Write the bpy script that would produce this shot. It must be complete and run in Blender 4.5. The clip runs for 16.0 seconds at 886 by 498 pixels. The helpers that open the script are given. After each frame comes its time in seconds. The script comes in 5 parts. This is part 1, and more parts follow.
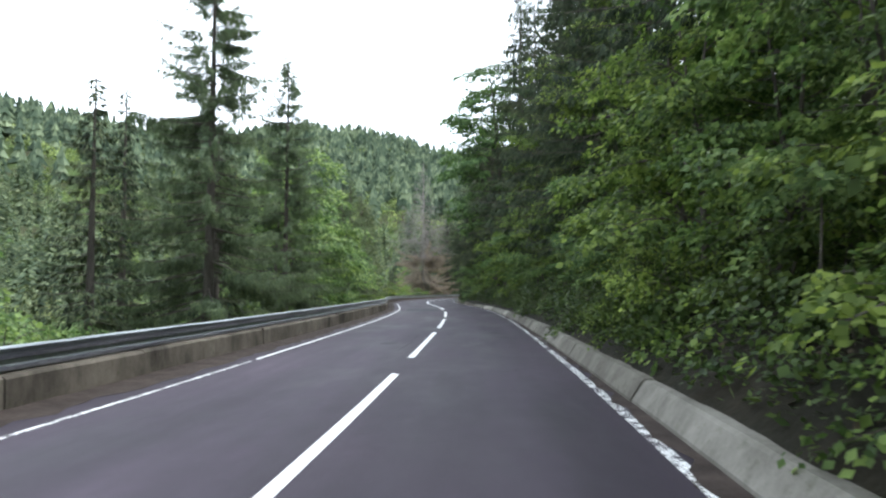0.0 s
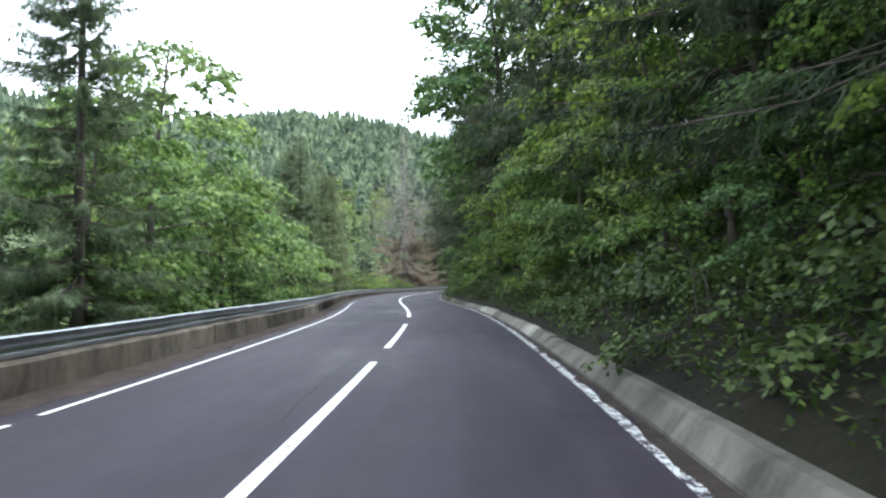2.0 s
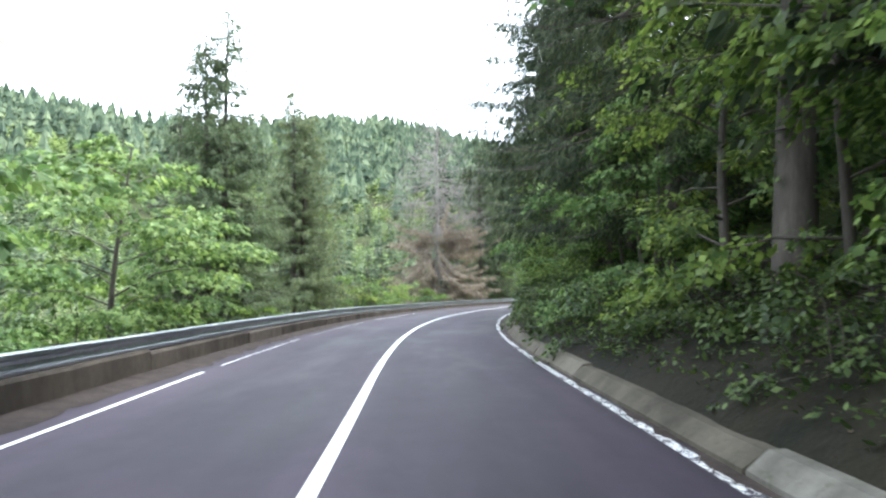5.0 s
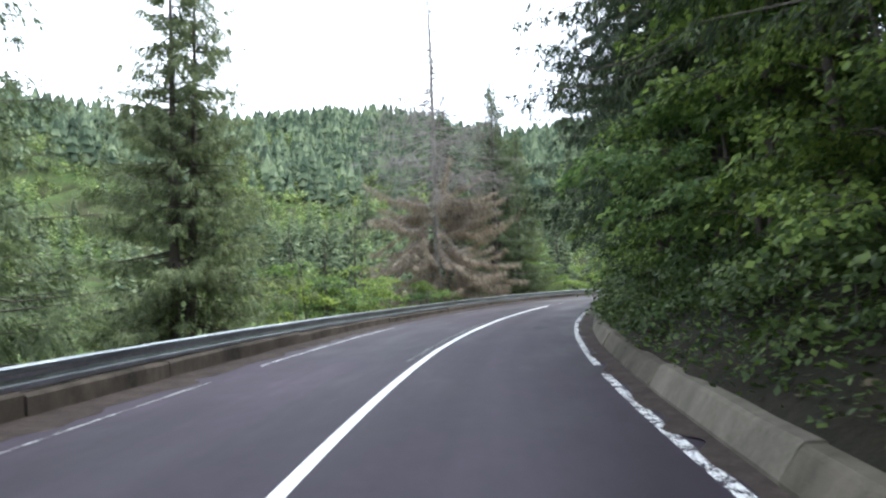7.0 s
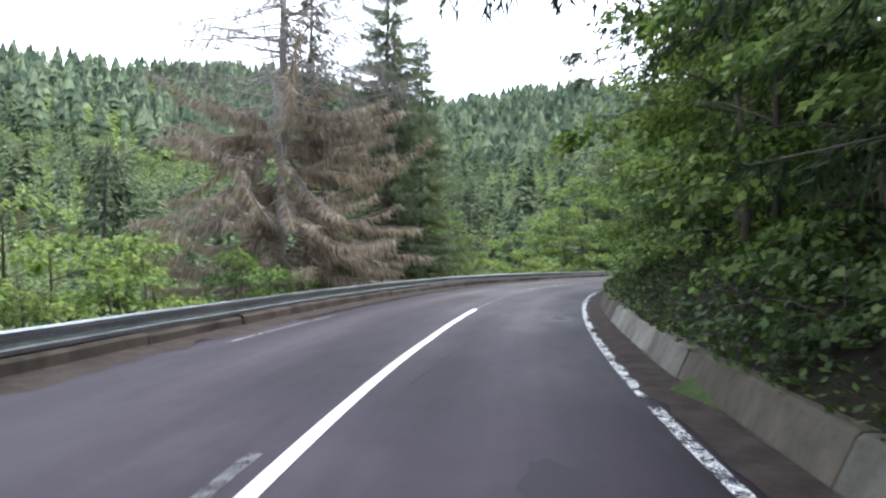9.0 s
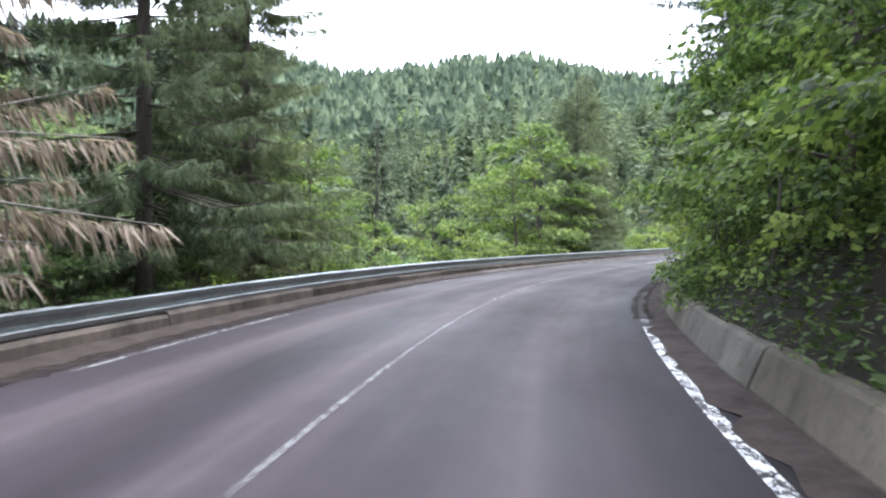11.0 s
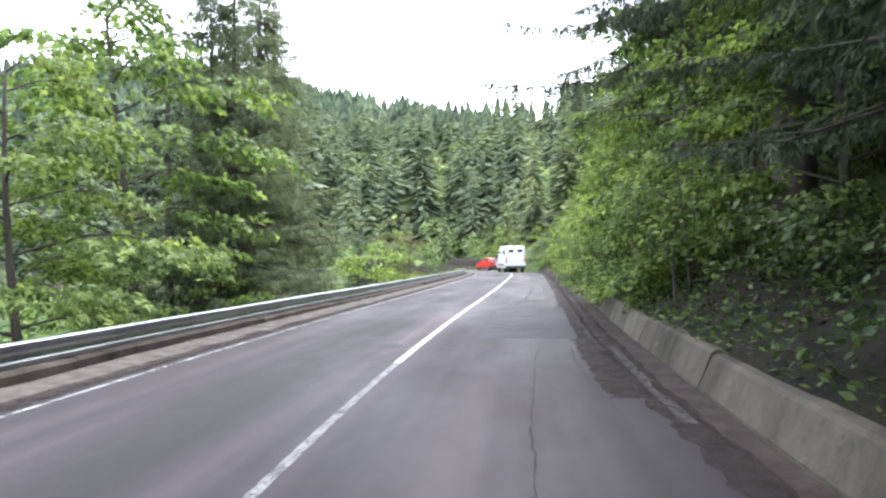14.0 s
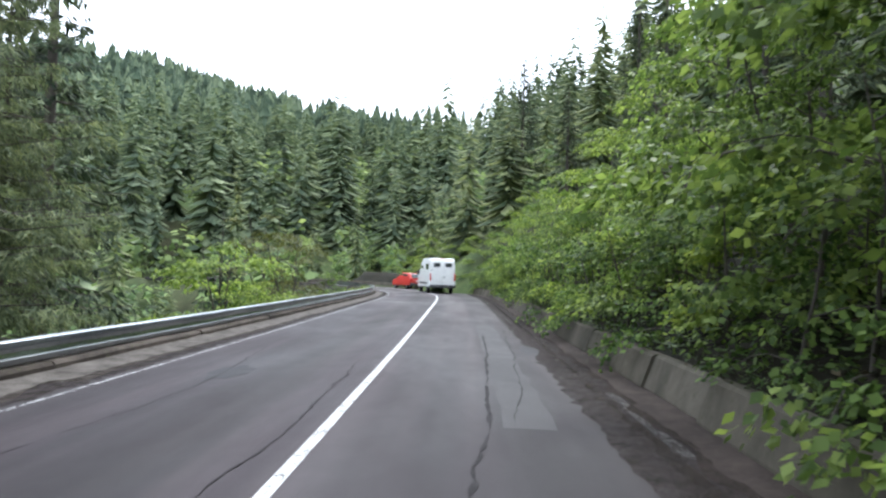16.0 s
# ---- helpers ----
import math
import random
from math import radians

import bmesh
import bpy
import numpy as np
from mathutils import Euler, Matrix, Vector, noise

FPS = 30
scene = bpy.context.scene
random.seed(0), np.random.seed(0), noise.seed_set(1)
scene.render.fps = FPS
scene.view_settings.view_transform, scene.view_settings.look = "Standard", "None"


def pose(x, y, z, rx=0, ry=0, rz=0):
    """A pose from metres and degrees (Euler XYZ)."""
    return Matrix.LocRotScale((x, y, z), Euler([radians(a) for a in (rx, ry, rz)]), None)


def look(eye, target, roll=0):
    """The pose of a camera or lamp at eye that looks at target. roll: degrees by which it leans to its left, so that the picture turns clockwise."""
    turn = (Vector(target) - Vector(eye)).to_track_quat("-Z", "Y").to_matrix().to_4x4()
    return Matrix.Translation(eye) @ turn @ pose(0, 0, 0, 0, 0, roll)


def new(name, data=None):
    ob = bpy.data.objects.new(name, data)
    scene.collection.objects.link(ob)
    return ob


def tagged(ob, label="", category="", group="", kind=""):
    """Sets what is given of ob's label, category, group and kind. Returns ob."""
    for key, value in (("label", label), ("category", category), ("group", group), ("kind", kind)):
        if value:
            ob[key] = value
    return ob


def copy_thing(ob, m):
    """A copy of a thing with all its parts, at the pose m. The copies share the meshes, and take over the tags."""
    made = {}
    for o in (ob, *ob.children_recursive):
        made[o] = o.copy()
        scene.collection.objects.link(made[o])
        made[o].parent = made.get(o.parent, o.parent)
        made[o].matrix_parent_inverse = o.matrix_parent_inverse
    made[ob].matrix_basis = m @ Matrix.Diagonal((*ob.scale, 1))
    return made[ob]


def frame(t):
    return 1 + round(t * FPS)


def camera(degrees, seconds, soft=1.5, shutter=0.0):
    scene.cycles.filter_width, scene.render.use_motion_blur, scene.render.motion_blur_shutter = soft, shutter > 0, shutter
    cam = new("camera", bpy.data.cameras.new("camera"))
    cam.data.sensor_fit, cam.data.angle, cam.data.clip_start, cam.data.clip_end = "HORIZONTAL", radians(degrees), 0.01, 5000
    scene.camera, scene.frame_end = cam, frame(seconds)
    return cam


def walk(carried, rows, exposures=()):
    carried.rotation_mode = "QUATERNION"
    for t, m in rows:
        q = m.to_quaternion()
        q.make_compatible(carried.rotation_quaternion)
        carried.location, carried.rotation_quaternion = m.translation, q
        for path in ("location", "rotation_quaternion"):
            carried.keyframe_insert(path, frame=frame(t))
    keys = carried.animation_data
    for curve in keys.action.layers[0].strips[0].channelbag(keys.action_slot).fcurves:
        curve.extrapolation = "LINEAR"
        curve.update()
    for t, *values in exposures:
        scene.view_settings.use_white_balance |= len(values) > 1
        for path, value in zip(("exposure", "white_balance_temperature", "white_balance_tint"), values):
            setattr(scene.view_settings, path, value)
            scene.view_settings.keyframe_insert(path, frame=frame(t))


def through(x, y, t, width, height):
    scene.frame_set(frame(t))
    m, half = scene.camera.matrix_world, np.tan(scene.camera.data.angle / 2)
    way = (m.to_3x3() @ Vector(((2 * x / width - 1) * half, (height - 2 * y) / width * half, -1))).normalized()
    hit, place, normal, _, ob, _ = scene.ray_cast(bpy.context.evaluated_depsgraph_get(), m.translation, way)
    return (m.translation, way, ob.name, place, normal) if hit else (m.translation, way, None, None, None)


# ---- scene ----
cam = camera(66.9, 16.0, soft=2.3, shutter=0.1)
PATH = [
    (0.0, pose(-0.000, -0.000, 1.400, 93.47, -0.10, 0.00)),
    (0.5, pose(0.359, 4.983, 1.400, 93.63, 0.85, 1.25)),
    (1.0, pose(0.691, 9.977, 1.400, 93.47, 0.63, 1.03)),
    (1.5, pose(0.962, 15.089, 1.400, 92.34, 0.40, -0.30)),
    (2.0, pose(1.171, 20.280, 1.400, 92.68, 0.63, -0.47)),
    (2.5, pose(1.315, 25.589, 1.400, 92.16, 1.24, 1.52)),
    (3.0, pose(1.408, 30.705, 1.400, 90.47, 1.09, 1.80)),
    (3.5, pose(1.390, 35.741, 1.400, 92.01, 1.30, 1.84)),
    (6.0, pose(0.014, 60.900, 1.400, 94.03, 0.47, 4.24)),
    (6.5, pose(-0.153, 65.691, 1.400, 94.46, 1.80, 4.89)),
    (7.0, pose(-0.259, 70.669, 1.400, 93.05, 2.13, 3.55)),
    (7.5, pose(-0.324, 75.639, 1.400, 92.24, 1.57, 2.16)),
    (8.0, pose(-0.179, 80.451, 1.400, 90.33, 1.00, -0.16)),
    (8.5, pose(0.151, 85.293, 1.400, 90.70, 0.54, -2.70)),
    (9.0, pose(0.719, 90.012, 1.400, 90.86, -0.34, -5.06)),
    (11.5, pose(6.545, 113.606, 1.400, 88.63, 0.12, -13.92)),
    (12.0, pose(8.249, 118.287, 1.400, 89.83, 0.25, -19.22)),
    (12.5, pose(10.076, 122.439, 1.400, 88.48, -0.84, -23.58)),
    (13.0, pose(12.198, 126.371, 1.400, 86.87, -0.93, -27.16)),
    (13.5, pose(14.580, 129.986, 1.400, 89.33, 0.79, -30.42)),
    (14.0, pose(17.181, 133.482, 1.400, 90.84, 0.53, -34.08)),
    (14.5, pose(19.761, 136.815, 1.400, 91.71, 0.24, -36.58)),
    (15.0, pose(22.404, 139.978, 1.400, 90.92, -0.81, -38.80)),
    (15.5, pose(25.041, 143.123, 1.400, 92.05, -1.49, -39.85)),
    (16.0, pose(27.572, 146.071, 1.400, 92.20, -1.85, -40.53)),
]
walk(cam, PATH, exposures=[(0.0, 0.46, 5900, 6), (1.5, 0.6, 5850, 5), (2.0, 0.8, 5800, 5), (3.5, 1.46, 5800, 6), (6.0, 1.0, 5800, 7), (7.0, 0.68, 5800, 8), (9.0, 0.66, 5800, 11), (11.5, 1.12, 5750, 13), (12.5, 1.0, 5900, 12), (13.5, 1.1, 5900, 12), (14.0, 1.2, 5850, 13), (14.5, 1.24, 5850, 14), (15.0, 0.9, 5800, 11), (16.0, 0.5, 5750, 9)])

# ---------------------------------------------------------------- sky and sun
SUN_UP, SUN_EAST = 57, 56
world = bpy.data.worlds.new("sky")
scene.world = world
world.use_nodes = True
wn, wl = world.node_tree.nodes, world.node_tree.links
wn.clear()
sky = wn.new("ShaderNodeTexSky")
sky.sky_type = "NISHITA"
sky.sun_disc = False
sky.sun_elevation, sky.sun_rotation = radians(SUN_UP), radians(SUN_EAST)
sky.dust_density, sky.air_density, sky.ozone_density = 3.0, 1.0, 1.0
cloud_map = wn.new("ShaderNodeTexNoise")
cloud_map.inputs["Scale"].default_value = 2.2
cloud_map.inputs["Detail"].default_value = 6
cloud_ramp = wn.new("ShaderNodeMapRange")
cloud_ramp.inputs["From Min"].default_value, cloud_ramp.inputs["From Max"].default_value = 0.35, 0.55
cloud_ramp.inputs["To Min"].default_value, cloud_ramp.inputs["To Max"].default_value = 0.72, 0.97
cloud_mix = wn.new("ShaderNodeMixRGB")
cloud_mix.inputs["Color2"].default_value = (11.0, 11.2, 11.6, 1)
sky_out, sky_bg = wn.new("ShaderNodeOutputWorld"), wn.new("ShaderNodeBackground")
sky_bg.inputs["Strength"].default_value = 0.19
wl.new(cloud_map.outputs["Fac"], cloud_ramp.inputs["Value"])
wl.new(cloud_ramp.outputs["Result"], cloud_mix.inputs["Fac"])
wl.new(sky.outputs["Color"], cloud_mix.inputs["Color1"])
wl.new(cloud_mix.outputs["Color"], sky_bg.inputs["Color"])
wl.new(sky_bg.outputs["Background"], sky_out.inputs["Surface"])
sun = new("sun", bpy.data.lights.new("sun", "SUN"))
sun.data.energy, sun.data.angle, sun.data.color = 3.7, radians(18), (1.0, 0.95, 0.85)
sun.matrix_world = look((math.sin(radians(SUN_EAST)) * 60, math.cos(radians(SUN_EAST)) * 60, 60 * math.tan(radians(SUN_UP))), (0, 0, 0))


# ---------------------------------------------------------------- materials
def material(name, base, rough=0.8, metal=0.0):
    m = bpy.data.materials.new(name)
    m.use_nodes = True
    b = m.node_tree.nodes["Principled BSDF"]
    b.inputs["Base Color"].default_value = (*base, 1)
    b.inputs["Roughness"].default_value, b.inputs["Metallic"].default_value = rough, metal
    b.inputs["Specular IOR Level"].default_value = 0.5 if rough < 0.7 else 0.12
    return m


def node(m, kind, **values):
    n = m.node_tree.nodes.new("ShaderNode" + kind)
    for key, value in values.items():
        n.inputs[key.replace("_", " ")].default_value = value
    return n


def tie(m, a, b):
    m.node_tree.links.new(a, b)


def noise_tex(m, scale, detail=5.0, rough=0.6, stretch=(1, 1, 1)):
    co, mp = node(m, "TexCoord"), node(m, "Mapping")
    mp.inputs["Scale"].default_value = stretch
    n = node(m, "TexNoise", Scale=scale, Detail=detail, Roughness=rough)
    tie(m, co.outputs["Object"], mp.inputs["Vector"])
    tie(m, mp.outputs["Vector"], n.inputs["Vector"])
    return n.outputs["Fac"]


def ramp(m, fac, stops):
    r = node(m, "ValToRGB")
    while len(r.color_ramp.elements) < len(stops):
        r.color_ramp.elements.new(0.5)
    for e, (p, c) in zip(r.color_ramp.elements, stops):
        e.position, e.color = p, (*c, 1) if len(c) == 3 else c
    tie(m, fac, r.inputs["Fac"])
    return r.outputs["Color"]


def mix(m, fac, a, b, how="MIX"):
    n = node(m, "MixRGB")
    n.blend_type = how
    for socket, value in ((n.inputs["Fac"], fac), (n.inputs["Color1"], a), (n.inputs["Color2"], b)):
        if isinstance(value, bpy.types.NodeSocket):
            tie(m, value, socket)
        else:
            socket.default_value = value if isinstance(value, (int, float)) else (*value, 1)
    return n.outputs["Color"]


def bump(m, height, strength, distance=0.02):
    n = node(m, "Bump", Strength=strength, Distance=distance)
    tie(m, height, n.inputs["Height"])
    tie(m, n.outputs["Normal"], m.node_tree.nodes["Principled BSDF"].inputs["Normal"])


def base_color(m, colour):
    tie(m, colour, m.node_tree.nodes["Principled BSDF"].inputs["Base Color"])


def shade(m, name, value):
    tie(m, value, m.node_tree.nodes["Principled BSDF"].inputs[name])


def make_asphalt(name, dark, light, rough=0.72):
    m = material(name, dark, rough)
    big = noise_tex(m, 0.35, 4, 0.6, (1, 0.35, 1))
    mid = noise_tex(m, 2.2, 5, 0.65)
    grain = noise_tex(m, 90, 2, 0.7)
    c = ramp(m, big, [(0.3, dark), (0.72, light)])
    c = mix(m, 0.45, c, ramp(m, mid, [(0.3, tuple(v * 0.7 for v in dark)), (0.75, tuple(v * 1.25 for v in light))]))
    c = mix(m, 0.5, c, ramp(m, grain, [(0.35, (0.55, 0.55, 0.55)), (0.7, (1.3, 1.3, 1.3))]), "MULTIPLY")
    base_color(m, c)
    shade(m, "Roughness", ramp(m, mid, [(0.3, (0.6,) * 3), (0.7, (0.82,) * 3)]))
    bump(m, grain, 0.25, 0.004)
    return m


def make_paint(name, hide_at, tone=0.75, feathered=0.02):
    """Road paint, worn through to the asphalt in flakes."""
    m = material(name, (0.75, 0.75, 0.74), 0.6)
    wear = noise_tex(m, 5.0, 6, 0.75)
    fine = noise_tex(m, 38, 3, 0.7)
    w = mix(m, 0.42, wear, fine)
    base_color(m, ramp(m, fine, [(0.3, (tone * 0.66,) * 3), (0.6, (tone,) * 3)]))
    clear, both = node(m, "BsdfTransparent"), node(m, "MixShader")
    tie(m, ramp(m, w, [(hide_at - feathered, (0, 0, 0)), (hide_at + feathered, (1, 1, 1))]), both.inputs["Fac"])
    tie(m, clear.outputs["BSDF"], both.inputs[1])
    tie(m, m.node_tree.nodes["Principled BSDF"].outputs["BSDF"], both.inputs[2])
    tie(m, both.outputs["Shader"], m.node_tree.nodes["Material Output"].inputs["Surface"])
    return m


def make_concrete(name, pale, dark, moss, fresh=1.8):
    m = material(name, pale, 0.9)
    info = node(m, "ObjectInfo")
    streak = noise_tex(m, 1.1, 8, 0.72, (0.8, 0.8, 0.4))
    spots = noise_tex(m, 9, 5, 0.7)
    grain = noise_tex(m, 70, 3, 0.7)
    c = ramp(m, streak, [(0.32, dark), (0.5, tuple((a + b) / 2 for a, b in zip(pale, dark))), (0.68, pale)])
    c = mix(m, ramp(m, spots, [(0.55, (0, 0, 0)), (0.72, (0.6, 0.6, 0.6))]), c, moss)
    tone = ramp(m, info.outputs["Random"], [(0.0, (0.6, 0.59, 0.57)), (0.7, (0.9, 0.89, 0.87)), (0.86, (1.0, 1.0, 1.0)), (0.92, (fresh * 0.92,) * 3), (1.0, (fresh,) * 3)])
    c = mix(m, 1.0, c, tone, "MULTIPLY")
    c = mix(m, 0.4, c, ramp(m, grain, [(0.3, (0.6, 0.6, 0.6)), (0.7, (1.2, 1.2, 1.2))]), "MULTIPLY")
    base_color(m, c)
    bump(m, mix(m, 0.5, spots, grain), 0.5, 0.02)
    return m


def make_leaf(name, dark, light, through=0.35, rough=0.55, patches=1.3):
    m = material(name, dark, rough)
    m.node_tree.nodes["Principled BSDF"].inputs["Specular IOR Level"].default_value = 0.15
    geo, info = node(m, "NewGeometry"), node(m, "ObjectInfo")
    patchy = noise_tex(m, patches, 3, 0.6)
    each = mix(m, 0.6, geo.outputs["Random Per Island"], patchy)
    mid = tuple(a * 0.65 + b * 0.35 for a, b in zip(dark, light))
    c = ramp(m, each, [(0.26, tuple(v * 0.55 for v in dark)), (0.4, dark), (0.55, mid), (0.74, light)])
    c = mix(m, 1.0, c, ramp(m, info.outputs["Random"], [(0, (0.75, 0.82, 0.8)), (1, (1.2, 1.12, 1.0))]), "MULTIPLY")
    base_color(m, c)
    glow, both = node(m, "BsdfTranslucent"), node(m, "MixShader", Fac=through)
    out = m.node_tree.nodes["Material Output"]
    tie(m, mix(m, 1.0, c, (1.15, 1.15, 0.9), "MULTIPLY"), glow.inputs["Color"])
    tie(m, m.node_tree.nodes["Principled BSDF"].outputs["BSDF"], both.inputs[1])
    tie(m, glow.outputs["BSDF"], both.inputs[2])
    tie(m, both.outputs["Shader"], out.inputs["Surface"])
    return m


def make_rough(name, a, b, scale, stretch=(1, 1, 1), rough=0.9, relief=0.6, distance=0.03):
    m = material(name, a, rough)
    big, small = noise_tex(m, scale, 6, 0.65, stretch), noise_tex(m, scale * 9, 4, 0.7, stretch)
    c = ramp(m, big, [(0.3, a), (0.7, b)])
    base_color(m, mix(m, 0.5, c, ramp(m, small, [(0.3, (0.55, 0.55, 0.55)), (0.7, (1.3, 1.3, 1.3))]), "MULTIPLY"))
    bump(m, mix(m, 0.5, big, small), relief, distance)
    return m


def make_road(name):
    """Asphalt with wheel tracks along it, newer and darker at the start, older and paler further on. UV: metres across, metres along."""
    m = material(name, (0.07, 0.07, 0.07), 0.6)
    m.node_tree.nodes["Principled BSDF"].inputs["Specular IOR Level"].default_value = 0.2
    uv, sep = node(m, "UVMap"), node(m, "SeparateXYZ")
    tie(m, uv.outputs["UV"], sep.inputs["Vector"])
    age = node(m, "MapRange")
    age.inputs["From Min"].default_value, age.inputs["From Max"].default_value = 88.0, 124.0
    tie(m, sep.outputs["Y"], age.inputs["Value"])

    def along(scale, detail, sx, sy):
        mp = node(m, "Mapping")
        mp.inputs["Scale"].default_value = (sx, sy, 1)
        n = node(m, "TexNoise", Scale=scale, Detail=detail, Roughness=0.6)
        tie(m, uv.outputs["UV"], mp.inputs["Vector"])
        tie(m, mp.outputs["Vector"], n.inputs["Vector"])
        return n.outputs["Fac"]

    bands, blotch = along(1.0, 3, 0.85, 0.03), along(1.0, 5, 0.5, 0.16)
    fine, grain = along(3.0, 6, 1.0, 0.6), along(85.0, 2, 1, 1)
    young = ramp(m, blotch, [(0.3, (0.026, 0.021, 0.029)), (0.5, (0.045, 0.037, 0.049)), (0.7, (0.08, 0.068, 0.084))])
    young = mix(m, 0.5, young, ramp(m, bands, [(0.36, (0.6,) * 3), (0.5, (0.95,) * 3), (0.64, (1.5,) * 3)]), "MULTIPLY")
    old = ramp(m, bands, [(0.38, (0.018, 0.016, 0.019)), (0.47, (0.042, 0.036, 0.041)), (0.53, (0.062, 0.054, 0.057)), (0.64, (0.12, 0.108, 0.107))])
    lanes = node(m, "MapRange")
    lanes.inputs["From Min"].default_value, lanes.inputs["From Max"].default_value = -4.0, 4.0
    sway = node(m, "Math")
    sway.operation = "MULTIPLY_ADD"
    sway.inputs[1].default_value, sway.inputs[2].default_value = 0.7, -0.35
    tie(m, along(1.0, 4, 0.6, 0.22), sway.inputs[0])
    shifted = node(m, "Math")
    tie(m, sep.outputs["X"], shifted.inputs[0])
    tie(m, sway.outputs["Value"], shifted.inputs[1])
    tie(m, shifted.outputs["Value"], lanes.inputs["Value"])
    across = ramp(m, lanes.outputs["Result"], [(0.05, (0.7,) * 3), (0.14, (0.9,) * 3), (0.25, (1.35,) * 3), (0.32, (0.5,) * 3), (0.345, (0.32,) * 3), (0.385, (0.3,) * 3), (0.43, (1.3,) * 3), (0.51, (1.35,) * 3), (0.56, (0.75,) * 3), (0.68, (1.0,) * 3), (0.78, (0.6,) * 3), (0.92, (0.5,) * 3)])
    old = mix(m, 0.85, old, across, "MULTIPLY")
    old = mix(m, 0.32, old, ramp(m, blotch, [(0.35, (0.026, 0.024, 0.027)), (0.65, (0.085, 0.079, 0.082))]))
    c = mix(m, age.outputs["Result"], mix(m, 1.0, young, (0.76, 0.72, 0.78), "MULTIPLY"), mix(m, 1.0, old, (0.55, 0.49, 0.52), "MULTIPLY"))
    c = mix(m, 0.35, c, ramp(m, fine, [(0.3, (0.6, 0.6, 0.6)), (0.7, (1.25, 1.25, 1.25))]), "MULTIPLY")
    c = mix(m, 0.45, c, ramp(m, grain, [(0.35, (0.55, 0.55, 0.55)), (0.7, (1.3, 1.3, 1.3))]), "MULTIPLY")
    base_color(m, c)
    shade(m, "Roughness", ramp(m, blotch, [(0.35, (0.58,) * 3), (0.65, (0.8,) * 3)]))
    bump(m, mix(m, 0.6, fine, grain), 0.3, 0.006)
    return m


ASPHALT = make_road("asphalt")
ASPHALT_NEW = make_asphalt("asphalt_patch", (0.022, 0.023, 0.029), (0.05, 0.051, 0.06), 0.75)
ASPHALT_REPAIR = make_asphalt("asphalt_repair", (0.022, 0.021, 0.024), (0.05, 0.048, 0.052), 0.75)
ASPHALT_TRENCH = make_asphalt("trench_asphalt", (0.04, 0.038, 0.04), (0.078, 0.074, 0.076), 0.8)
PAINT = make_paint("road_paint", 0.40)
PAINT_WORN = make_paint("road_paint_worn", 0.50)
PAINT_GHOST = make_paint("old_road_paint", 0.47, 0.11, 0.08)
PAINT_PALE = make_paint("pale_road_paint", 0.47, 0.14, 0.08)
PAINT_THIN = make_paint("thin_road_paint", 0.5, 0.17, 0.08)
PAINT_FADED = make_paint("faded_road_paint", 0.43, 0.42, 0.06)
PAINT_FAINT = make_paint("road_paint_faint", 0.505, 0.31)
CONCRETE = make_concrete("wall_concrete", (0.25, 0.24, 0.213), (0.075, 0.07, 0.06), (0.07, 0.08, 0.045))
CONCRETE_AGED = make_concrete("mossy_wall_concrete", (0.155, 0.138, 0.112), (0.045, 0.042, 0.033), (0.05, 0.06, 0.03), 1.15)
CONCRETE_DARK = make_concrete("parapet_concrete", (0.2, 0.178, 0.152), (0.026, 0.023, 0.02), (0.06, 0.07, 0.035), 1.1)
CONCRETE_GRIMY = make_concrete("grimy_parapet_concrete", (0.115, 0.096, 0.082), (0.02, 0.017, 0.015), (0.07, 0.08, 0.035), 1.1)
STEEL = make_rough("galvanised_steel", (0.24, 0.265, 0.29), (0.44, 0.465, 0.485), 3, (0.3, 0.3, 1), 0.3, 0.06, 0.004)
STEEL.node_tree.nodes["Principled BSDF"].inputs["Metallic"].default_value = 1.0
EARTH = make_rough("earth", (0.05, 0.04, 0.028), (0.11, 0.09, 0.06), 1.5)


def make_ground(name):
    """Forest soil with leaf litter, greened over in patches by moss, grass and seedlings."""
    m = material(name, (0.03, 0.03, 0.015), 0.95)
    big, mid, small = noise_tex(m, 0.05, 5, 0.6), noise_tex(m, 0.7, 6, 0.65), noise_tex(m, 7, 4, 0.7)
    soil = ramp(m, mid, [(0.3, (0.02, 0.022, 0.01)), (0.7, (0.05, 0.043, 0.025))])
    green = ramp(m, mid, [(0.3, (0.03, 0.055, 0.016)), (0.7, (0.085, 0.12, 0.04))])
    c = mix(m, ramp(m, big, [(0.4, (0.15,) * 3), (0.62, (0.95,) * 3)]), soil, green)
    base_color(m, mix(m, 0.6, c, ramp(m, small, [(0.3, (0.5, 0.5, 0.5)), (0.7, (1.4, 1.4, 1.4))]), "MULTIPLY"))
    bump(m, mix(m, 0.5, mid, small), 0.9, 0.15)
    return m


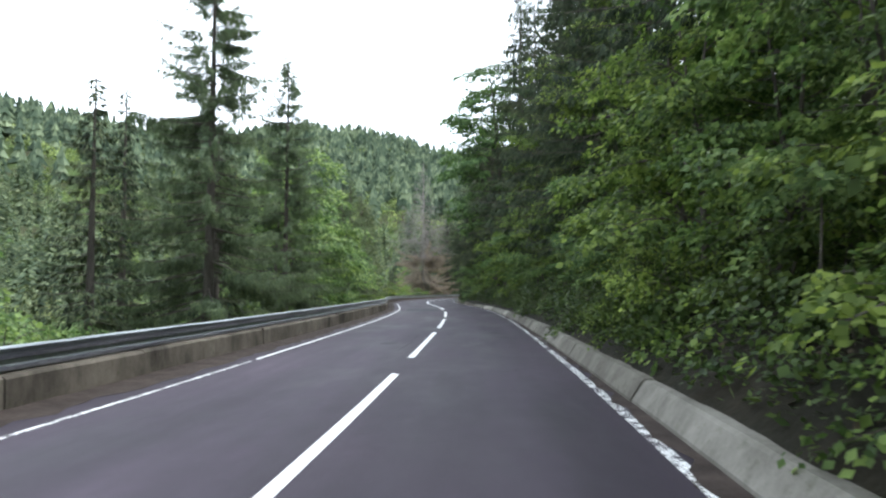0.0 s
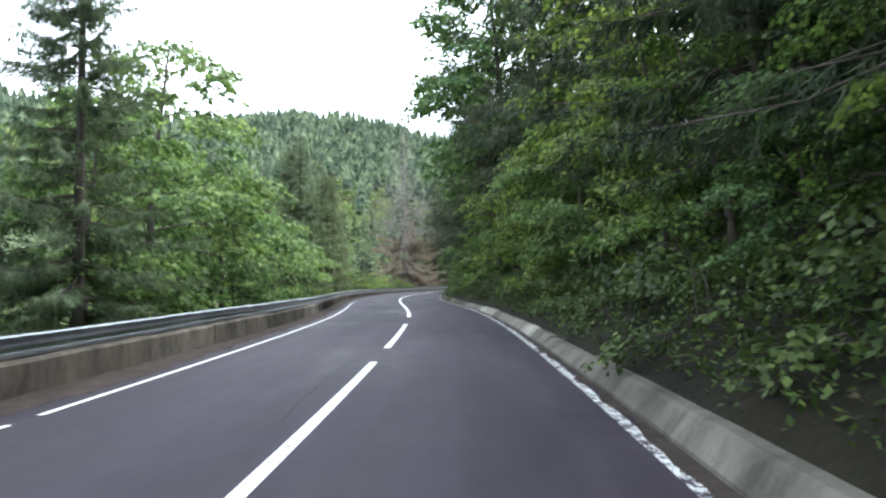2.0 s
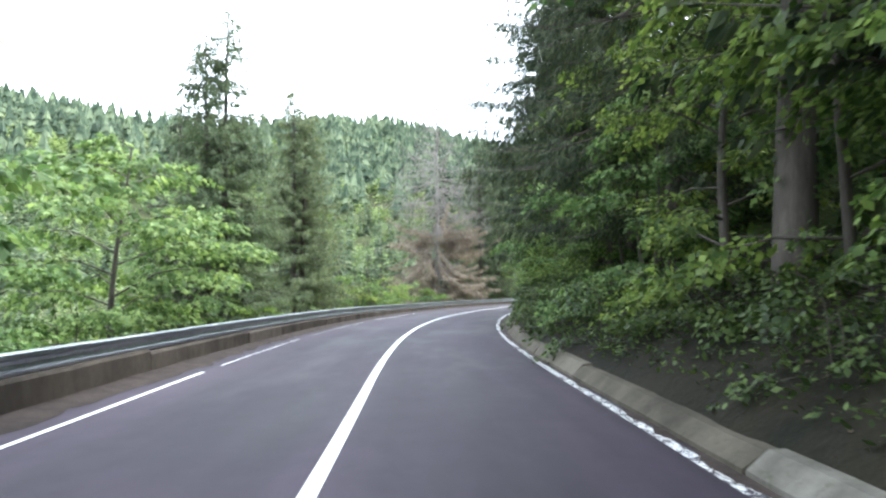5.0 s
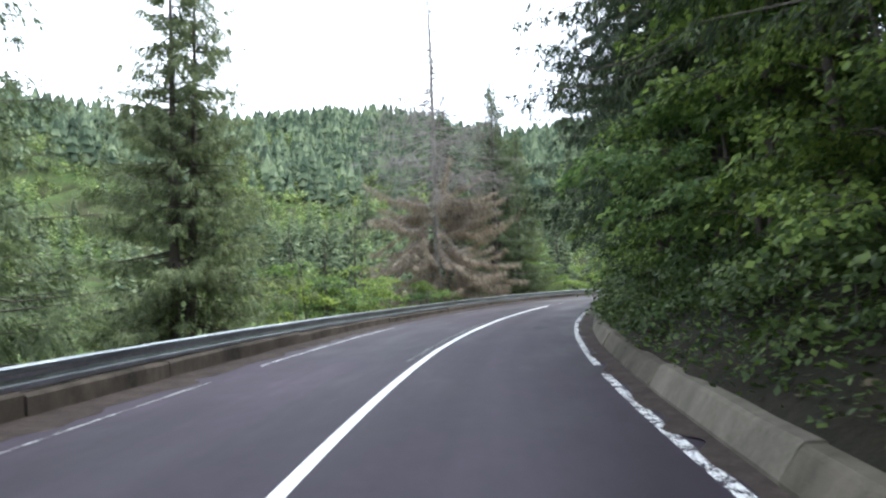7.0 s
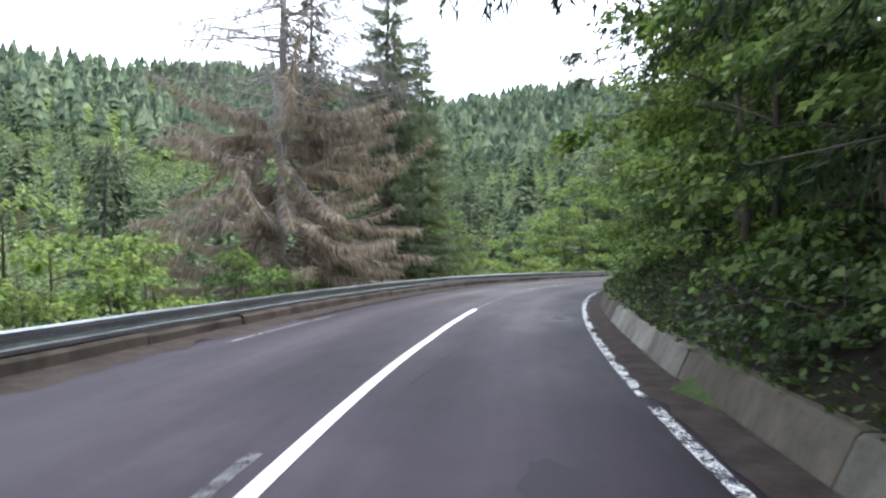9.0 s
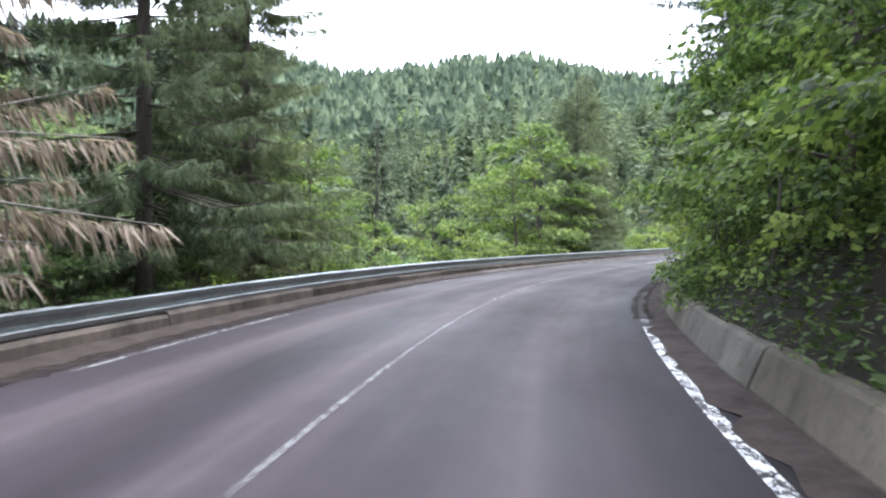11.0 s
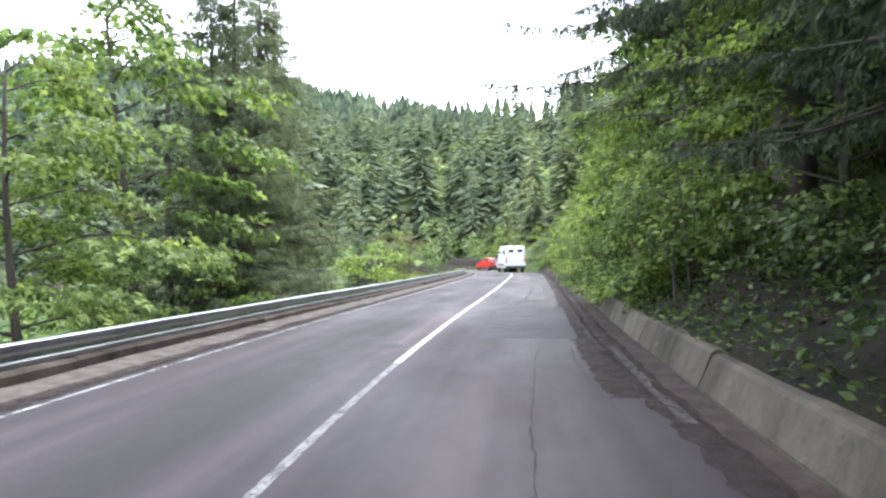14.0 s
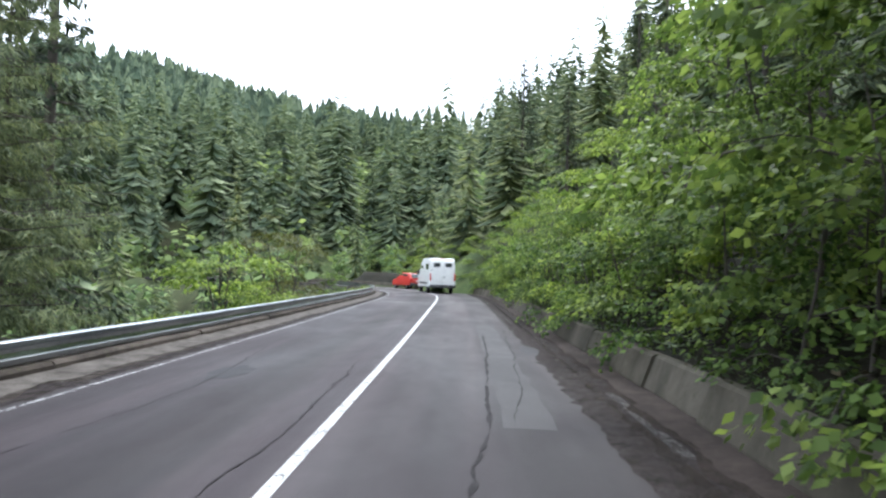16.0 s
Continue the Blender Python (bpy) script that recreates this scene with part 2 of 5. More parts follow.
GROUND = make_ground("forest_floor")
# Soil and leaf litter, near black: deep shade under the trees is painted in.
SHADED_LITTER = make_rough("shaded_leaf_litter", (0.007, 0.008, 0.005), (0.02, 0.017, 0.011), 0.8, relief=0.9, distance=0.1)
DIRT = make_rough("roadside_dirt", (0.022, 0.017, 0.015), (0.06, 0.047, 0.041), 2.5, relief=0.8)
BARK = make_rough("bark", (0.05, 0.044, 0.038), (0.13, 0.115, 0.1), 3, (1, 1, 0.2), 0.95, 0.9, 0.03)
DEAD_BARK = make_rough("dead_bark", (0.2, 0.18, 0.165), (0.36, 0.33, 0.31), 3, (1, 1, 0.2), 0.95, 0.7, 0.03)
LEAF = make_leaf("hornbeam_leaf", (0.066, 0.11, 0.033), (0.27, 0.36, 0.1), 0.5, 0.5)
LEAF_MAPLE = make_leaf("maple_leaf", (0.08, 0.14, 0.055), (0.27, 0.375, 0.15), 0.45, 0.5)
LEAF_YOUNG = make_leaf("young_leaf", (0.13, 0.2, 0.042), (0.36, 0.45, 0.12), 0.42, 0.5)
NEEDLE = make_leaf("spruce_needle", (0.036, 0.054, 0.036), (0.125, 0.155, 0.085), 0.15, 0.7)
NEEDLE_DEAD = make_leaf("dead_needle", (0.275, 0.215, 0.185), (0.48, 0.4, 0.35), 0.34, 0.9)
LEAF_OLIVE = make_leaf("olive_leaf", (0.06, 0.075, 0.025), (0.16, 0.17, 0.06), 0.25)
# Paler, greyer greens than nearby trees: distance haze is put into these colours.
HAZY_NEEDLE = make_leaf("hazed_spruce", (0.075, 0.112, 0.08), (0.24, 0.3, 0.195), 0.25, 0.8, 0.11)
HAZY_LEAF = make_leaf("hazed_broadleaf", (0.13, 0.19, 0.085), (0.34, 0.42, 0.18), 0.4, 0.8, 0.14)

# ---------------------------------------------------------------- the road's line in plan
START = (-1.81, -2.95)
HEADINGS = [-5.1, -4.0, -2.8, -2.7, -1.6, -0.5, 1.4, 4.6, 5.2, 2.7, -0.9, -4.7, -8.8, -13.1, -16.2, -20.6, -27.2, -34.6, -38.8, -41.5, -42.5, -42.2, -41.8, -41.7, -41.6, -41.4, -41.1]
HEADINGS = HEADINGS[:25] + [-39.0, -30.0, -18.0, -6.0, 6.0, 15.0, 20.0] + [22.0] * 2
BACK = 40.0
STEP = 0.5
ss = np.arange(-BACK, 8.0 * (len(HEADINGS) - 1), STEP)
turn = np.radians(np.interp(ss + STEP / 2, 8.0 * np.arange(len(HEADINGS)), HEADINGS))
line = np.cumsum(np.stack([-np.sin(turn), np.cos(turn)], 1) * STEP, 0)
line = np.vstack([[0, 0], line[:-1]])
line += np.array(START) - line[int(BACK / STEP)]


def at(s, o, z=0.0):
    """A place s metres along the road and o metres to the right of its middle."""
    k = (s + BACK) / STEP
    i = int(min(max(k, 0), len(ss) - 2))
    p, a = line[i] + (line[i + 1] - line[i]) * (k - i), float(np.interp(s, ss, turn))
    return Vector((p[0] + math.cos(a) * o, p[1] + math.sin(a) * o, z))


def bearing(s):
    return math.degrees(float(np.interp(s, ss, turn)))


def road_offset(xy):
    """For places (n, 2): the way along the road and the distance to the right of its middle."""
    s_out, o_out = np.empty(len(xy)), np.empty(len(xy))
    pts, ang, along = line[::4], turn[::4], ss[::4]
    for k in range(0, len(xy), 4000):
        q = xy[k:k + 4000]
        d = ((q[:, None, :] - pts[None]) ** 2).sum(2)
        i = d.argmin(1)
        dq = q - pts[i]
        lat = dq[:, 0] * np.cos(ang[i]) + dq[:, 1] * np.sin(ang[i])
        s_out[k:k + 4000] = along[i]
        o_out[k:k + 4000] = np.sign(lat) * np.sqrt(d[np.arange(len(q)), i])
    return s_out, o_out


def waves(x, y, scale, seed=0.0):
    return (np.sin(x / scale + seed) * np.cos(y / scale * 1.13 + seed * 2.1) + 0.5 * np.sin(x / scale * 2.3 + y / scale * 1.7 + seed)
            + 0.3 * np.cos(x / scale * 3.9 - y / scale * 4.4 + seed * 1.3))


def wall_top(s):
    """Height of the wall at the foot of the bank."""
    return np.interp(s, [0, 18, 30, 44, 55, 68, 80, 92, 100, 128, 137, 150, 165, 200], [0.31, 0.31, 0.26, 0.185, 0.175, 0.24, 0.29, 0.32, 0.39, 0.44, 0.38, 0.42, 0.46, 0.43])


def wall_foot(s):
    """How far to the right of the road's middle that wall stands."""
    return np.interp(s, [0, 40, 72, 80, 90, 100, 128, 137, 150, 165, 200], [3.28, 3.22, 3.16, 3.33, 3.45, 3.58, 3.46, 3.27, 3.46, 3.52, 3.5])


def rail_top(s):
    return np.interp(s, [0, 40, 70, 85, 100, 130, 150, 170, 220], [0.71, 0.79, 0.67, 0.63, 0.54, 0.53, 0.48, 0.46, 0.5])


def smooth(a, b, x):
    """0 at a, 1 at b, with soft ends."""
    t = np.clip((x - a) / (b - a), 0, 1)
    return t * t * (3 - 2 * t)


def land(xy):
    """Height of the ground: a bank on the right of the road, a drop and a wooded valley side on the left, and slopes closing the valley ahead."""
    s, o = road_offset(xy)
    x, y = xy[:, 0], xy[:, 1]
    end = at(205, 0)
    a = math.radians(bearing(205))
    ahead = (x - end.x) * -math.sin(a) + (y - end.y) * math.cos(a)
    beside = (x - end.x) * math.cos(a) + (y - end.y) * math.sin(a)
    reach, side = np.hypot(ahead, beside), np.degrees(np.arctan2(beside, ahead))
    past = (s > 203) & (ahead > 0)
    far = np.where(past, np.maximum(reach, np.abs(o)), np.abs(o))
    right = np.clip(far - 4.3, 0, None)
    up = wall_top(s) + 52 * (1 - np.exp(-right * 0.8 / 52)) + np.clip(right - 3, 0, 20) * 0.05 * waves(x, y, 9)
    left = np.clip(far - 4.9, 0, None)
    ridge = RIDGE * np.interp(x, [-400, -280, -170, -95, -30, 30, 90, 130, 180, 250, 330, 380, 450], [0.98, 0.97, 1.05, 1.0, 0.91, 0.86, 0.97, 1.04, 1.09, 1.0, 0.86, 0.86, 0.9]) * (1 + 0.08 * waves(x, y, 160, 1.0)) * (0.8 * smooth(36, 660, left) + 0.2 * np.clip((left - 36) / 624, 0, 1))
    down = -0.12 - 14 * (1 - np.exp(-left * 0.6 / 14)) + ridge + np.clip(left - 10, 0, 40) * 0.02 * waves(x, y, 15)
    spur = 17 * np.exp(-(((x - 85) / 90) ** 2 + ((y - 365) / 110) ** 2))
    down = down + spur * smooth(20, 90, left)
    front = -0.12 - 5 * smooth(8, 40, left) + ridge * 0.85 + spur * smooth(20, 90, left)
    closing = down + (front - down) * smooth(-50, -5, side)
    closing = closing + (up - closing) * smooth(-8, 55, side)
    closing = closing + 20 * np.exp(-(((x - 225) / 65) ** 2 + ((y - 300) / 90) ** 2)) * smooth(20, 110, reach)
    z = np.where(past, closing, np.where(o > 0, np.where(o > 4.3, up, -0.12), np.where(o < -4.9, down, -0.12)))
    return np.where(s > 203, -0.12 + (z + 0.12) * smooth(4.6, 15, np.abs(o)), z)


RIDGE = 180.0


def ground_at(s, o):
    p = at(s, o)
    return float(land(np.array([[p.x, p.y]]))[0])


def mesh_np(name, verts, faces, mat, smooth=False):
    """A mesh from arrays: verts (n, 3), faces (m, 3 or 4)."""
    me = bpy.data.meshes.new(name)
    verts, faces = np.ascontiguousarray(verts, dtype=np.float32), np.ascontiguousarray(faces, dtype=np.int32)
    k = faces.shape[1]
    me.vertices.add(len(verts))
    me.vertices.foreach_set("co", verts.ravel())
    me.loops.add(faces.size)
    me.loops.foreach_set("vertex_index", faces.ravel())
    me.polygons.add(len(faces))
    me.polygons.foreach_set("loop_start", np.arange(0, faces.size, k, dtype=np.int32))
    me.polygons.foreach_set("loop_total", np.full(len(faces), k, dtype=np.int32))
    me.polygons.foreach_set("use_smooth", np.full(len(faces), smooth, dtype=bool))
    me.materials.append(mat)
    me.update(calc_edges=True)
    me.validate()
    return me


def part(name, data, mat, parent, label=""):
    """Links a bmesh or a mesh as one object under a thing or a part."""
    if isinstance(data, bmesh.types.BMesh):
        me = bpy.data.meshes.new(name)
        data.to_mesh(me)
        data.free()
        me.materials.append(mat)
    else:
        me = data
    ob = new(name, me)
    ob.parent = parent
    return tagged(ob, label) if label else ob


def loft(name, section, s0, s1, mat, step=1.0, wobble=0.0, closed=True):
    """A body that follows the road: its section is a ring of (offset, height)."""
    n = max(2, int(round((s1 - s0) / step)) + 1)
    rng = np.random.default_rng(int(s0 * 7 + s1) % 9999)
    verts, k = [], len(section(s0) if callable(section) else section)
    for s in np.linspace(s0, s1, n):
        dz = rng.normal(0, wobble) if wobble else 0
        do = rng.normal(0, wobble * 0.6) if wobble else 0
        for o, z in section(s) if callable(section) else section:
            verts.append(at(s, o + do, z + (dz if z > 0.05 else 0)))
    faces = []
    for i in range(n - 1):
        for j in range(k if closed else k - 1):
            a, b = i * k + j, i * k + (j + 1) % k
            faces.append((a, b, b + k, a + k))
    me = bpy.data.meshes.new(name)
    if closed:
        faces += [tuple(range(k))[::-1], tuple(range((n - 1) * k, n * k))]
    me.from_pydata(verts, [], faces)
    me.materials.append(mat)
    me.update()
    return me


# ---------------------------------------------------------------- ground
gx = np.unique(np.concatenate([-720 - np.geomspace(1, 900, 12), np.arange(-720, -14, 14), np.arange(-14, 62, 1.25), np.arange(62, 440, 14), 440 + np.geomspace(1, 900, 14)]))
gy = np.unique(np.concatenate([-20 - np.geomspace(1, 900, 20), np.arange(-20, 190, 1.5), np.arange(190, 960, 14), 960 + np.geomspace(1, 900, 12)]))
mx, my = np.meshgrid(gx, gy)
flat = np.stack([mx.ravel(), my.ravel()], 1)
gz = land(flat)
idx = np.arange(len(flat)).reshape(mx.shape)
quads = np.stack([idx[:-1, :-1], idx[:-1, 1:], idx[1:, 1:], idx[1:, :-1]], -1).reshape(-1, 4)
ground = new("ground", mesh_np("ground", np.column_stack([flat, gz]), quads, GROUND, True))
tagged(ground, "dark forest soil with moss and leaf litter on steep slopes", "ground", kind="structure")

# ---------------------------------------------------------------- road, walls, rail
def strip(name, offsets, s0, s1, mat, lift=0.0, step=1.0, ragged=0.0, seed=0, drift=False):
    """A sheet along the road with metres as UV. offsets: (across, height) from left to right."""
    n, k = max(2, int(round((s1 - s0) / step)) + 1), len(offsets)
    rng = np.random.default_rng(seed)
    grid, uvs = [], []
    for s in np.linspace(s0, s1, n):
        for j, (o, z) in enumerate(offsets):
            d = rng.normal(0, ragged) if ragged and j in (0, k - 1) else 0.0
            d += float(np.interp(s, [88, 97, 105, 113, 122, 132, 142], [0, 0.12, 0.15, 0.08, 0.03, -0.06, 0])) if drift else 0.0
            grid.append(at(s, o + d, z + lift))
            uvs.append((o, s))
    faces = [(i * k + j, i * k + j + 1, (i + 1) * k + j + 1, (i + 1) * k + j) for i in range(n - 1) for j in range(k - 1)]
    me = bpy.data.meshes.new(name)
    me.from_pydata(grid, [], faces)
    layer = me.uv_layers.new(name="UVMap")
    for loop in me.loops:
        layer.data[loop.index].uv = uvs[loop.vertex_index]
    for p in me.polygons:
        p.use_smooth = True
    me.materials.append(mat)
    me.update()
    return me


CROWN = [(-4.05, -0.02), (-3.0, 0.0), (-1.5, 0.012), (0, 0.02), (1.5, 0.012), (3.0, 0.0), (3.72, -0.02)]


def crown(o):
    return float(np.interp(o, [c[0] for c in CROWN], [c[1] for c in CROWN]))


road = new("road", strip("road", [(-4.05, -0.3)] + CROWN + [(3.72, -0.3)], -36, 258, ASPHALT))
tagged(road, "worn two-lane asphalt road with wheel tracks and patches", "road", kind="structure")
DIRT_THIN = make_paint("thin_dirt", 0.5, feathered=0.16)
DIRT_THIN.node_tree.nodes["Principled BSDF"].inputs["Specular IOR Level"].default_value = 0.05
DIRT_THIN.node_tree.nodes["Principled BSDF"].inputs["Roughness"].default_value = 0.95
base_color(DIRT_THIN, ramp(DIRT_THIN, noise_tex(DIRT_THIN, 4, 5, 0.7), [(0.3, (0.018, 0.015, 0.013)), (0.7, (0.05, 0.04, 0.035))]))
verge = new("dirt_edge", strip("dirt_edge", [(3.12, 0.002), (3.25, 0.012), (3.45, 0.022), (3.66, 0.04)], -36, 257, DIRT, 0.0, 0.4, 0.07, 3))
tagged(verge, "brown dirt and leaf crumbs along the wall's foot", "verge", kind="structure")
GRAVEL = make_rough("roadside_gravel", (0.04, 0.034, 0.03), (0.125, 0.112, 0.1), 3.0, relief=0.9)
for s0, s1, mat, label in ((-36, 138, DIRT, "brown dirt and gravel along the guard rail"), (138, 257, GRAVEL, "pale grey gravel along the guard rail")):
    verge = new("dirt_edge", strip("dirt_edge", [(-4.1, 0.06), (-3.85, 0.035), (-3.6, 0.012), (-3.42, -0.006)], s0, s1, mat, 0.0, 0.4, 0.09, 4))
    tagged(verge, label, "verge", kind="structure")


for s0, s1, o0, o1, seed in ((125, 215, 2.86, 3.22, 31), (148, 205, 2.5, 2.95, 34)):
    verge = new("dirt_edge", strip("dirt_edge", [(o0, 0.0055), ((o0 + o1) / 2, 0.007), (o1, 0.009)], s0, s1, DIRT_THIN, 0.0, 0.15, 0.035, seed))
    tagged(verge, "thin brown dirt washed over the gutter", "verge", kind="structure")
verge = new("dirt_edge", strip("dirt_edge", [(-3.62, 0.003), (-3.4, 0.005), (-3.18, 0.0035)], 108, 215, DIRT_THIN, 0.0, 0.15, 0.03, 32))
tagged(verge, "thin grey dirt beside the guard rail", "verge", kind="structure")


def marking(name, o, width, s0, s1, mat, label):
    me = strip(name, [(o - width / 2, crown(o - width / 2) + 0.005), (o + width / 2, crown(o + width / 2) + 0.005)], s0, s1, mat, 0.0, 0.5, drift=abs(o) < 1)
    tagged(new(name, me), label, "road marking", kind="structure")


for s0, s1 in ((-3.4, 3.8), (6.6, 14.1), (16.7, 24.7), (27.2, 34.8), (37.2, 44.7)):
    marking("centre_dash", 0.02, 0.135, s0, s1, PAINT, "white painted centre dash on the asphalt")
marking("centre_line", 0.02, 0.135, 48.9, 112, PAINT, "solid white painted centre line")
marking("ghost_line", -0.24, 0.11, 86, 98, PAINT_GHOST, "faint older centre line beside the new one")
marking("centre_line", 0.02, 0.055, 112, 134, PAINT_THIN, "faded solid white centre line")
marking("centre_line", 0.02, 0.085, 134, 150, PAINT_PALE, "worn solid white centre line")
marking("centre_line", 0.02, 0.105, 150, 256, PAINT_FADED, "solid white painted centre line")
for s0, s1, m in ((-30, 16, PAINT_WORN), (16.4, 30, PAINT), (30.5, 66, PAINT), (67, 74, PAINT_WORN), (75.5, 84, PAINT_FAINT), (86, 96, PAINT_WORN),
                  (104, 109, PAINT_FAINT), (119, 124, PAINT_FAINT), (130, 134, PAINT_PALE), (146, 157, PAINT_FAINT), (158, 200, PAINT_FAINT), (201, 256, PAINT_FAINT)):
    marking("edge_line", -3.05, 0.085 if s0 < 60 else 0.07, s0, s1, m, "worn white edge line beside the guard rail")
for s0, s1, m in ((-30, 19, PAINT_WORN), (19.5, 36, PAINT_WORN), (36.5, 43, PAINT_WORN), (43.5, 70, PAINT_WORN), (70.5, 77, PAINT_WORN), (78, 84, PAINT_WORN),
                  (85, 100, PAINT_WORN), (100.5, 124, PAINT_WORN), (124.5, 131, PAINT_FAINT), (147, 152, PAINT_FAINT), (163, 166, PAINT_FAINT)):
    marking("edge_line", 3.05, 0.13, s0, s1, m, "flaking white edge line at the wall")


def patch(name, o0, o1, s0, s1, mat, label, lift=0.003, seed=1):
    offs = np.linspace(o0, o1, 5)
    me = strip(name, [(o, crown(o) + lift) for o in offs], s0, s1, mat, 0.0, 0.5, 0.018, seed)
    tagged(new(name, me), label, "road patch", kind="structure")


patch("asphalt_patch", -2.55, -0.35, 46.3, 52.5, ASPHALT_NEW, "dark smooth asphalt repair in the oncoming lane", seed=2)
patch("asphalt_patch", 0.85, 2.78, 152.9, 160.4, ASPHALT_REPAIR, "square dark asphalt repair beside the centre line", seed=3)
PALE = make_asphalt("pale_asphalt", (0.06, 0.056, 0.058), (0.105, 0.099, 0.1), 0.75)
patch("concrete_patch", 2.05, 2.75, 108.8, 110.4, PALE, "small pale patch in the asphalt", seed=8)


def crack(points, width, seed):
    rng = np.random.default_rng(seed)
    path, stray = [], 0.0
    for (s0, o0), (s1, o1) in zip(points[:-1], points[1:]):
        n = max(10, int(abs(s1 - s0) * 7))
        for k in range(n):
            stray = stray * 0.8 + rng.normal(0, 0.011)
            path.append((s0 + (s1 - s0) * k / n, o0 + (o1 - o0) * (k / n) ** 2 * (3 - 2 * k / n) + stray))
    verts, faces = [], []
    for i, (s, o) in enumerate(path):
        w = width * 0.5 * rng.uniform(0.1, 1.8) * min(1, i / 8, (len(path) - 1 - i) / 8)
        verts += [at(s, o - w / 2, crown(o) + 0.0065), at(s, o + w / 2, crown(o) + 0.0065)]
        if i:
            faces.append((2 * i - 2, 2 * i - 1, 2 * i + 1, 2 * i))
    me = bpy.data.meshes.new("crack")
    me.from_pydata(verts, [], faces)
    me.materials.append(TAR)
    tagged(new("crack", me), "dark tarred crack running along the asphalt", "road crack", kind="structure")


TAR = make_rough("tar", (0.015, 0.014, 0.015), (0.038, 0.035, 0.037), 6, rough=0.85)
for j, (width, pts) in enumerate((
        (0.03, ((130.2, 1.84), (132.5, 1.86), (136.5, 1.95))), (0.022, ((133.4, 2.3), (136.5, 2.36), (139.6, 2.28))), (0.016, ((124, 1.0), (129, 1.25), (134, 1.1))),
        (0.02, ((141, 1.5), (148, 1.75), (149.6, 1.84), (152.6, 1.95))), (0.022, ((147.5, 2.5), (150, 2.38), (152.7, 2.45))),
        (0.075, ((161.0, 1.25), (162.2, 1.3), (163.8, 1.5), (168.5, 1.62), (174.2, 1.74))), (0.03, ((176, 2.3), (171, 2.16), (166.2, 1.98), (163.7, 1.72))),
        (0.02, ((166.0, 1.95), (166.05, 2.3), (165.8, 2.7))), (0.045, ((161.2, -0.33), (163.3, -0.3), (165.6, -0.32), (168.3, -0.37))),
        (0.02, ((148.5, -1.75), (150, -1.6), (152.2, -1.45), (156, -1.55))), (0.02, ((160, -2.2), (165, -1.9), (171, -2.3))),
        (0.018, ((152.7, 0.8), (152.8, 1.6), (152.9, 2.85))), (0.014, ((153, 0.84), (157, 0.82), (160.5, 0.8))), (0.012, ((160.5, 0.8), (160.55, 1.7), (160.6, 2.7))),
        (0.02, ((100, 0.6), (108, 1.1))), (0.03, ((18.0, -0.42), (20.5, -0.36), (24.5, -0.4))), (0.02, ((29.5, -0.35), (33, -0.42), (36, -0.35))))):
    crack(pts, width, j)


def scar(s, o, half_s, half_o, mat, label, seed):
    """A shallow worn hollow with a ragged rim."""
    g = np.random.default_rng(seed)
    n = 22
    ring = [(math.cos(a) * g.uniform(0.65, 1.1), math.sin(a) * g.uniform(0.65, 1.1)) for a in np.linspace(0, 2 * math.pi, n, endpoint=False)]
    verts = [at(s, o, crown(o) + 0.0045)] + [at(s + y * half_s, o + x * half_o, crown(o + x * half_o) + 0.0045) for x, y in ring]
    me = bpy.data.meshes.new("pothole")
    me.from_pydata(verts, [], [(0, 1 + k, 1 + (k + 1) % n) for k in range(n)])
    me.materials.append(mat)
    tagged(new("pothole", me), label, "road scar", kind="structure")


for k, (s, o, a, b) in enumerate(((24.8, 1.95, 0.35, 0.2), (22.8, 2.1, 0.25, 0.22), (19.9, 1.4, 0.1, 0.12), (20.4, -0.9, 0.35, 0.25), (130.5, 2.08, 0.65, 0.13), (150.4, -0.38, 0.22, 0.16),
                                  (151.7, -0.46, 0.35, 0.26), (109.8, 2.4, 0.5, 0.2), (166.5, -1.9, 0.7, 0.3), (170.5, 2.5, 0.9, 0.2), (94.4, 2.0, 0.7, 0.3), (97.6, 1.95, 0.6, 0.25))):
    scar(s, o, a, b, ASPHALT_REPAIR, "dark worn hollow in the asphalt", 60 + k)
patch("asphalt_patch", 1.62, 2.12, 163.8, 176.5, ASPHALT_TRENCH, "narrow paler asphalt strip over an old trench", 0.0025, 5)

# the wall at the foot of the bank, cast in sections
right_wall = tagged(new("retaining_wall"), "low weathered concrete wall in cast sections below the bank", "wall", kind="structure")
rng = np.random.default_rng(12)
s = -32.0
while s < 235:
    run = float(rng.choice([3.9, 3.9, 4.2, 2.1, 5.6]))
    d = rng.normal(0, 0.012)
    shape = lambda q, d=d, dt=rng.normal(0, 0.012): [(float(wall_foot(q)) + d + x, z if z < 0.1 else float(wall_top(q)) + dt + z - 1) for x, z in (
        (0.0, -0.25), (0.02, 0.05), (0.16, 0.97), (0.2, 1.0), (0.33, 1.003), (0.43, 0.95), (0.43, -0.25))]
    part("wall_section", loft("wall_section", shape, s, s + run - 0.025, CONCRETE if s < 56 or int(s * 7) % 5 == 0 and s < 125 else CONCRETE_AGED, 0.8, 0.003), CONCRETE, right_wall)
    s += run

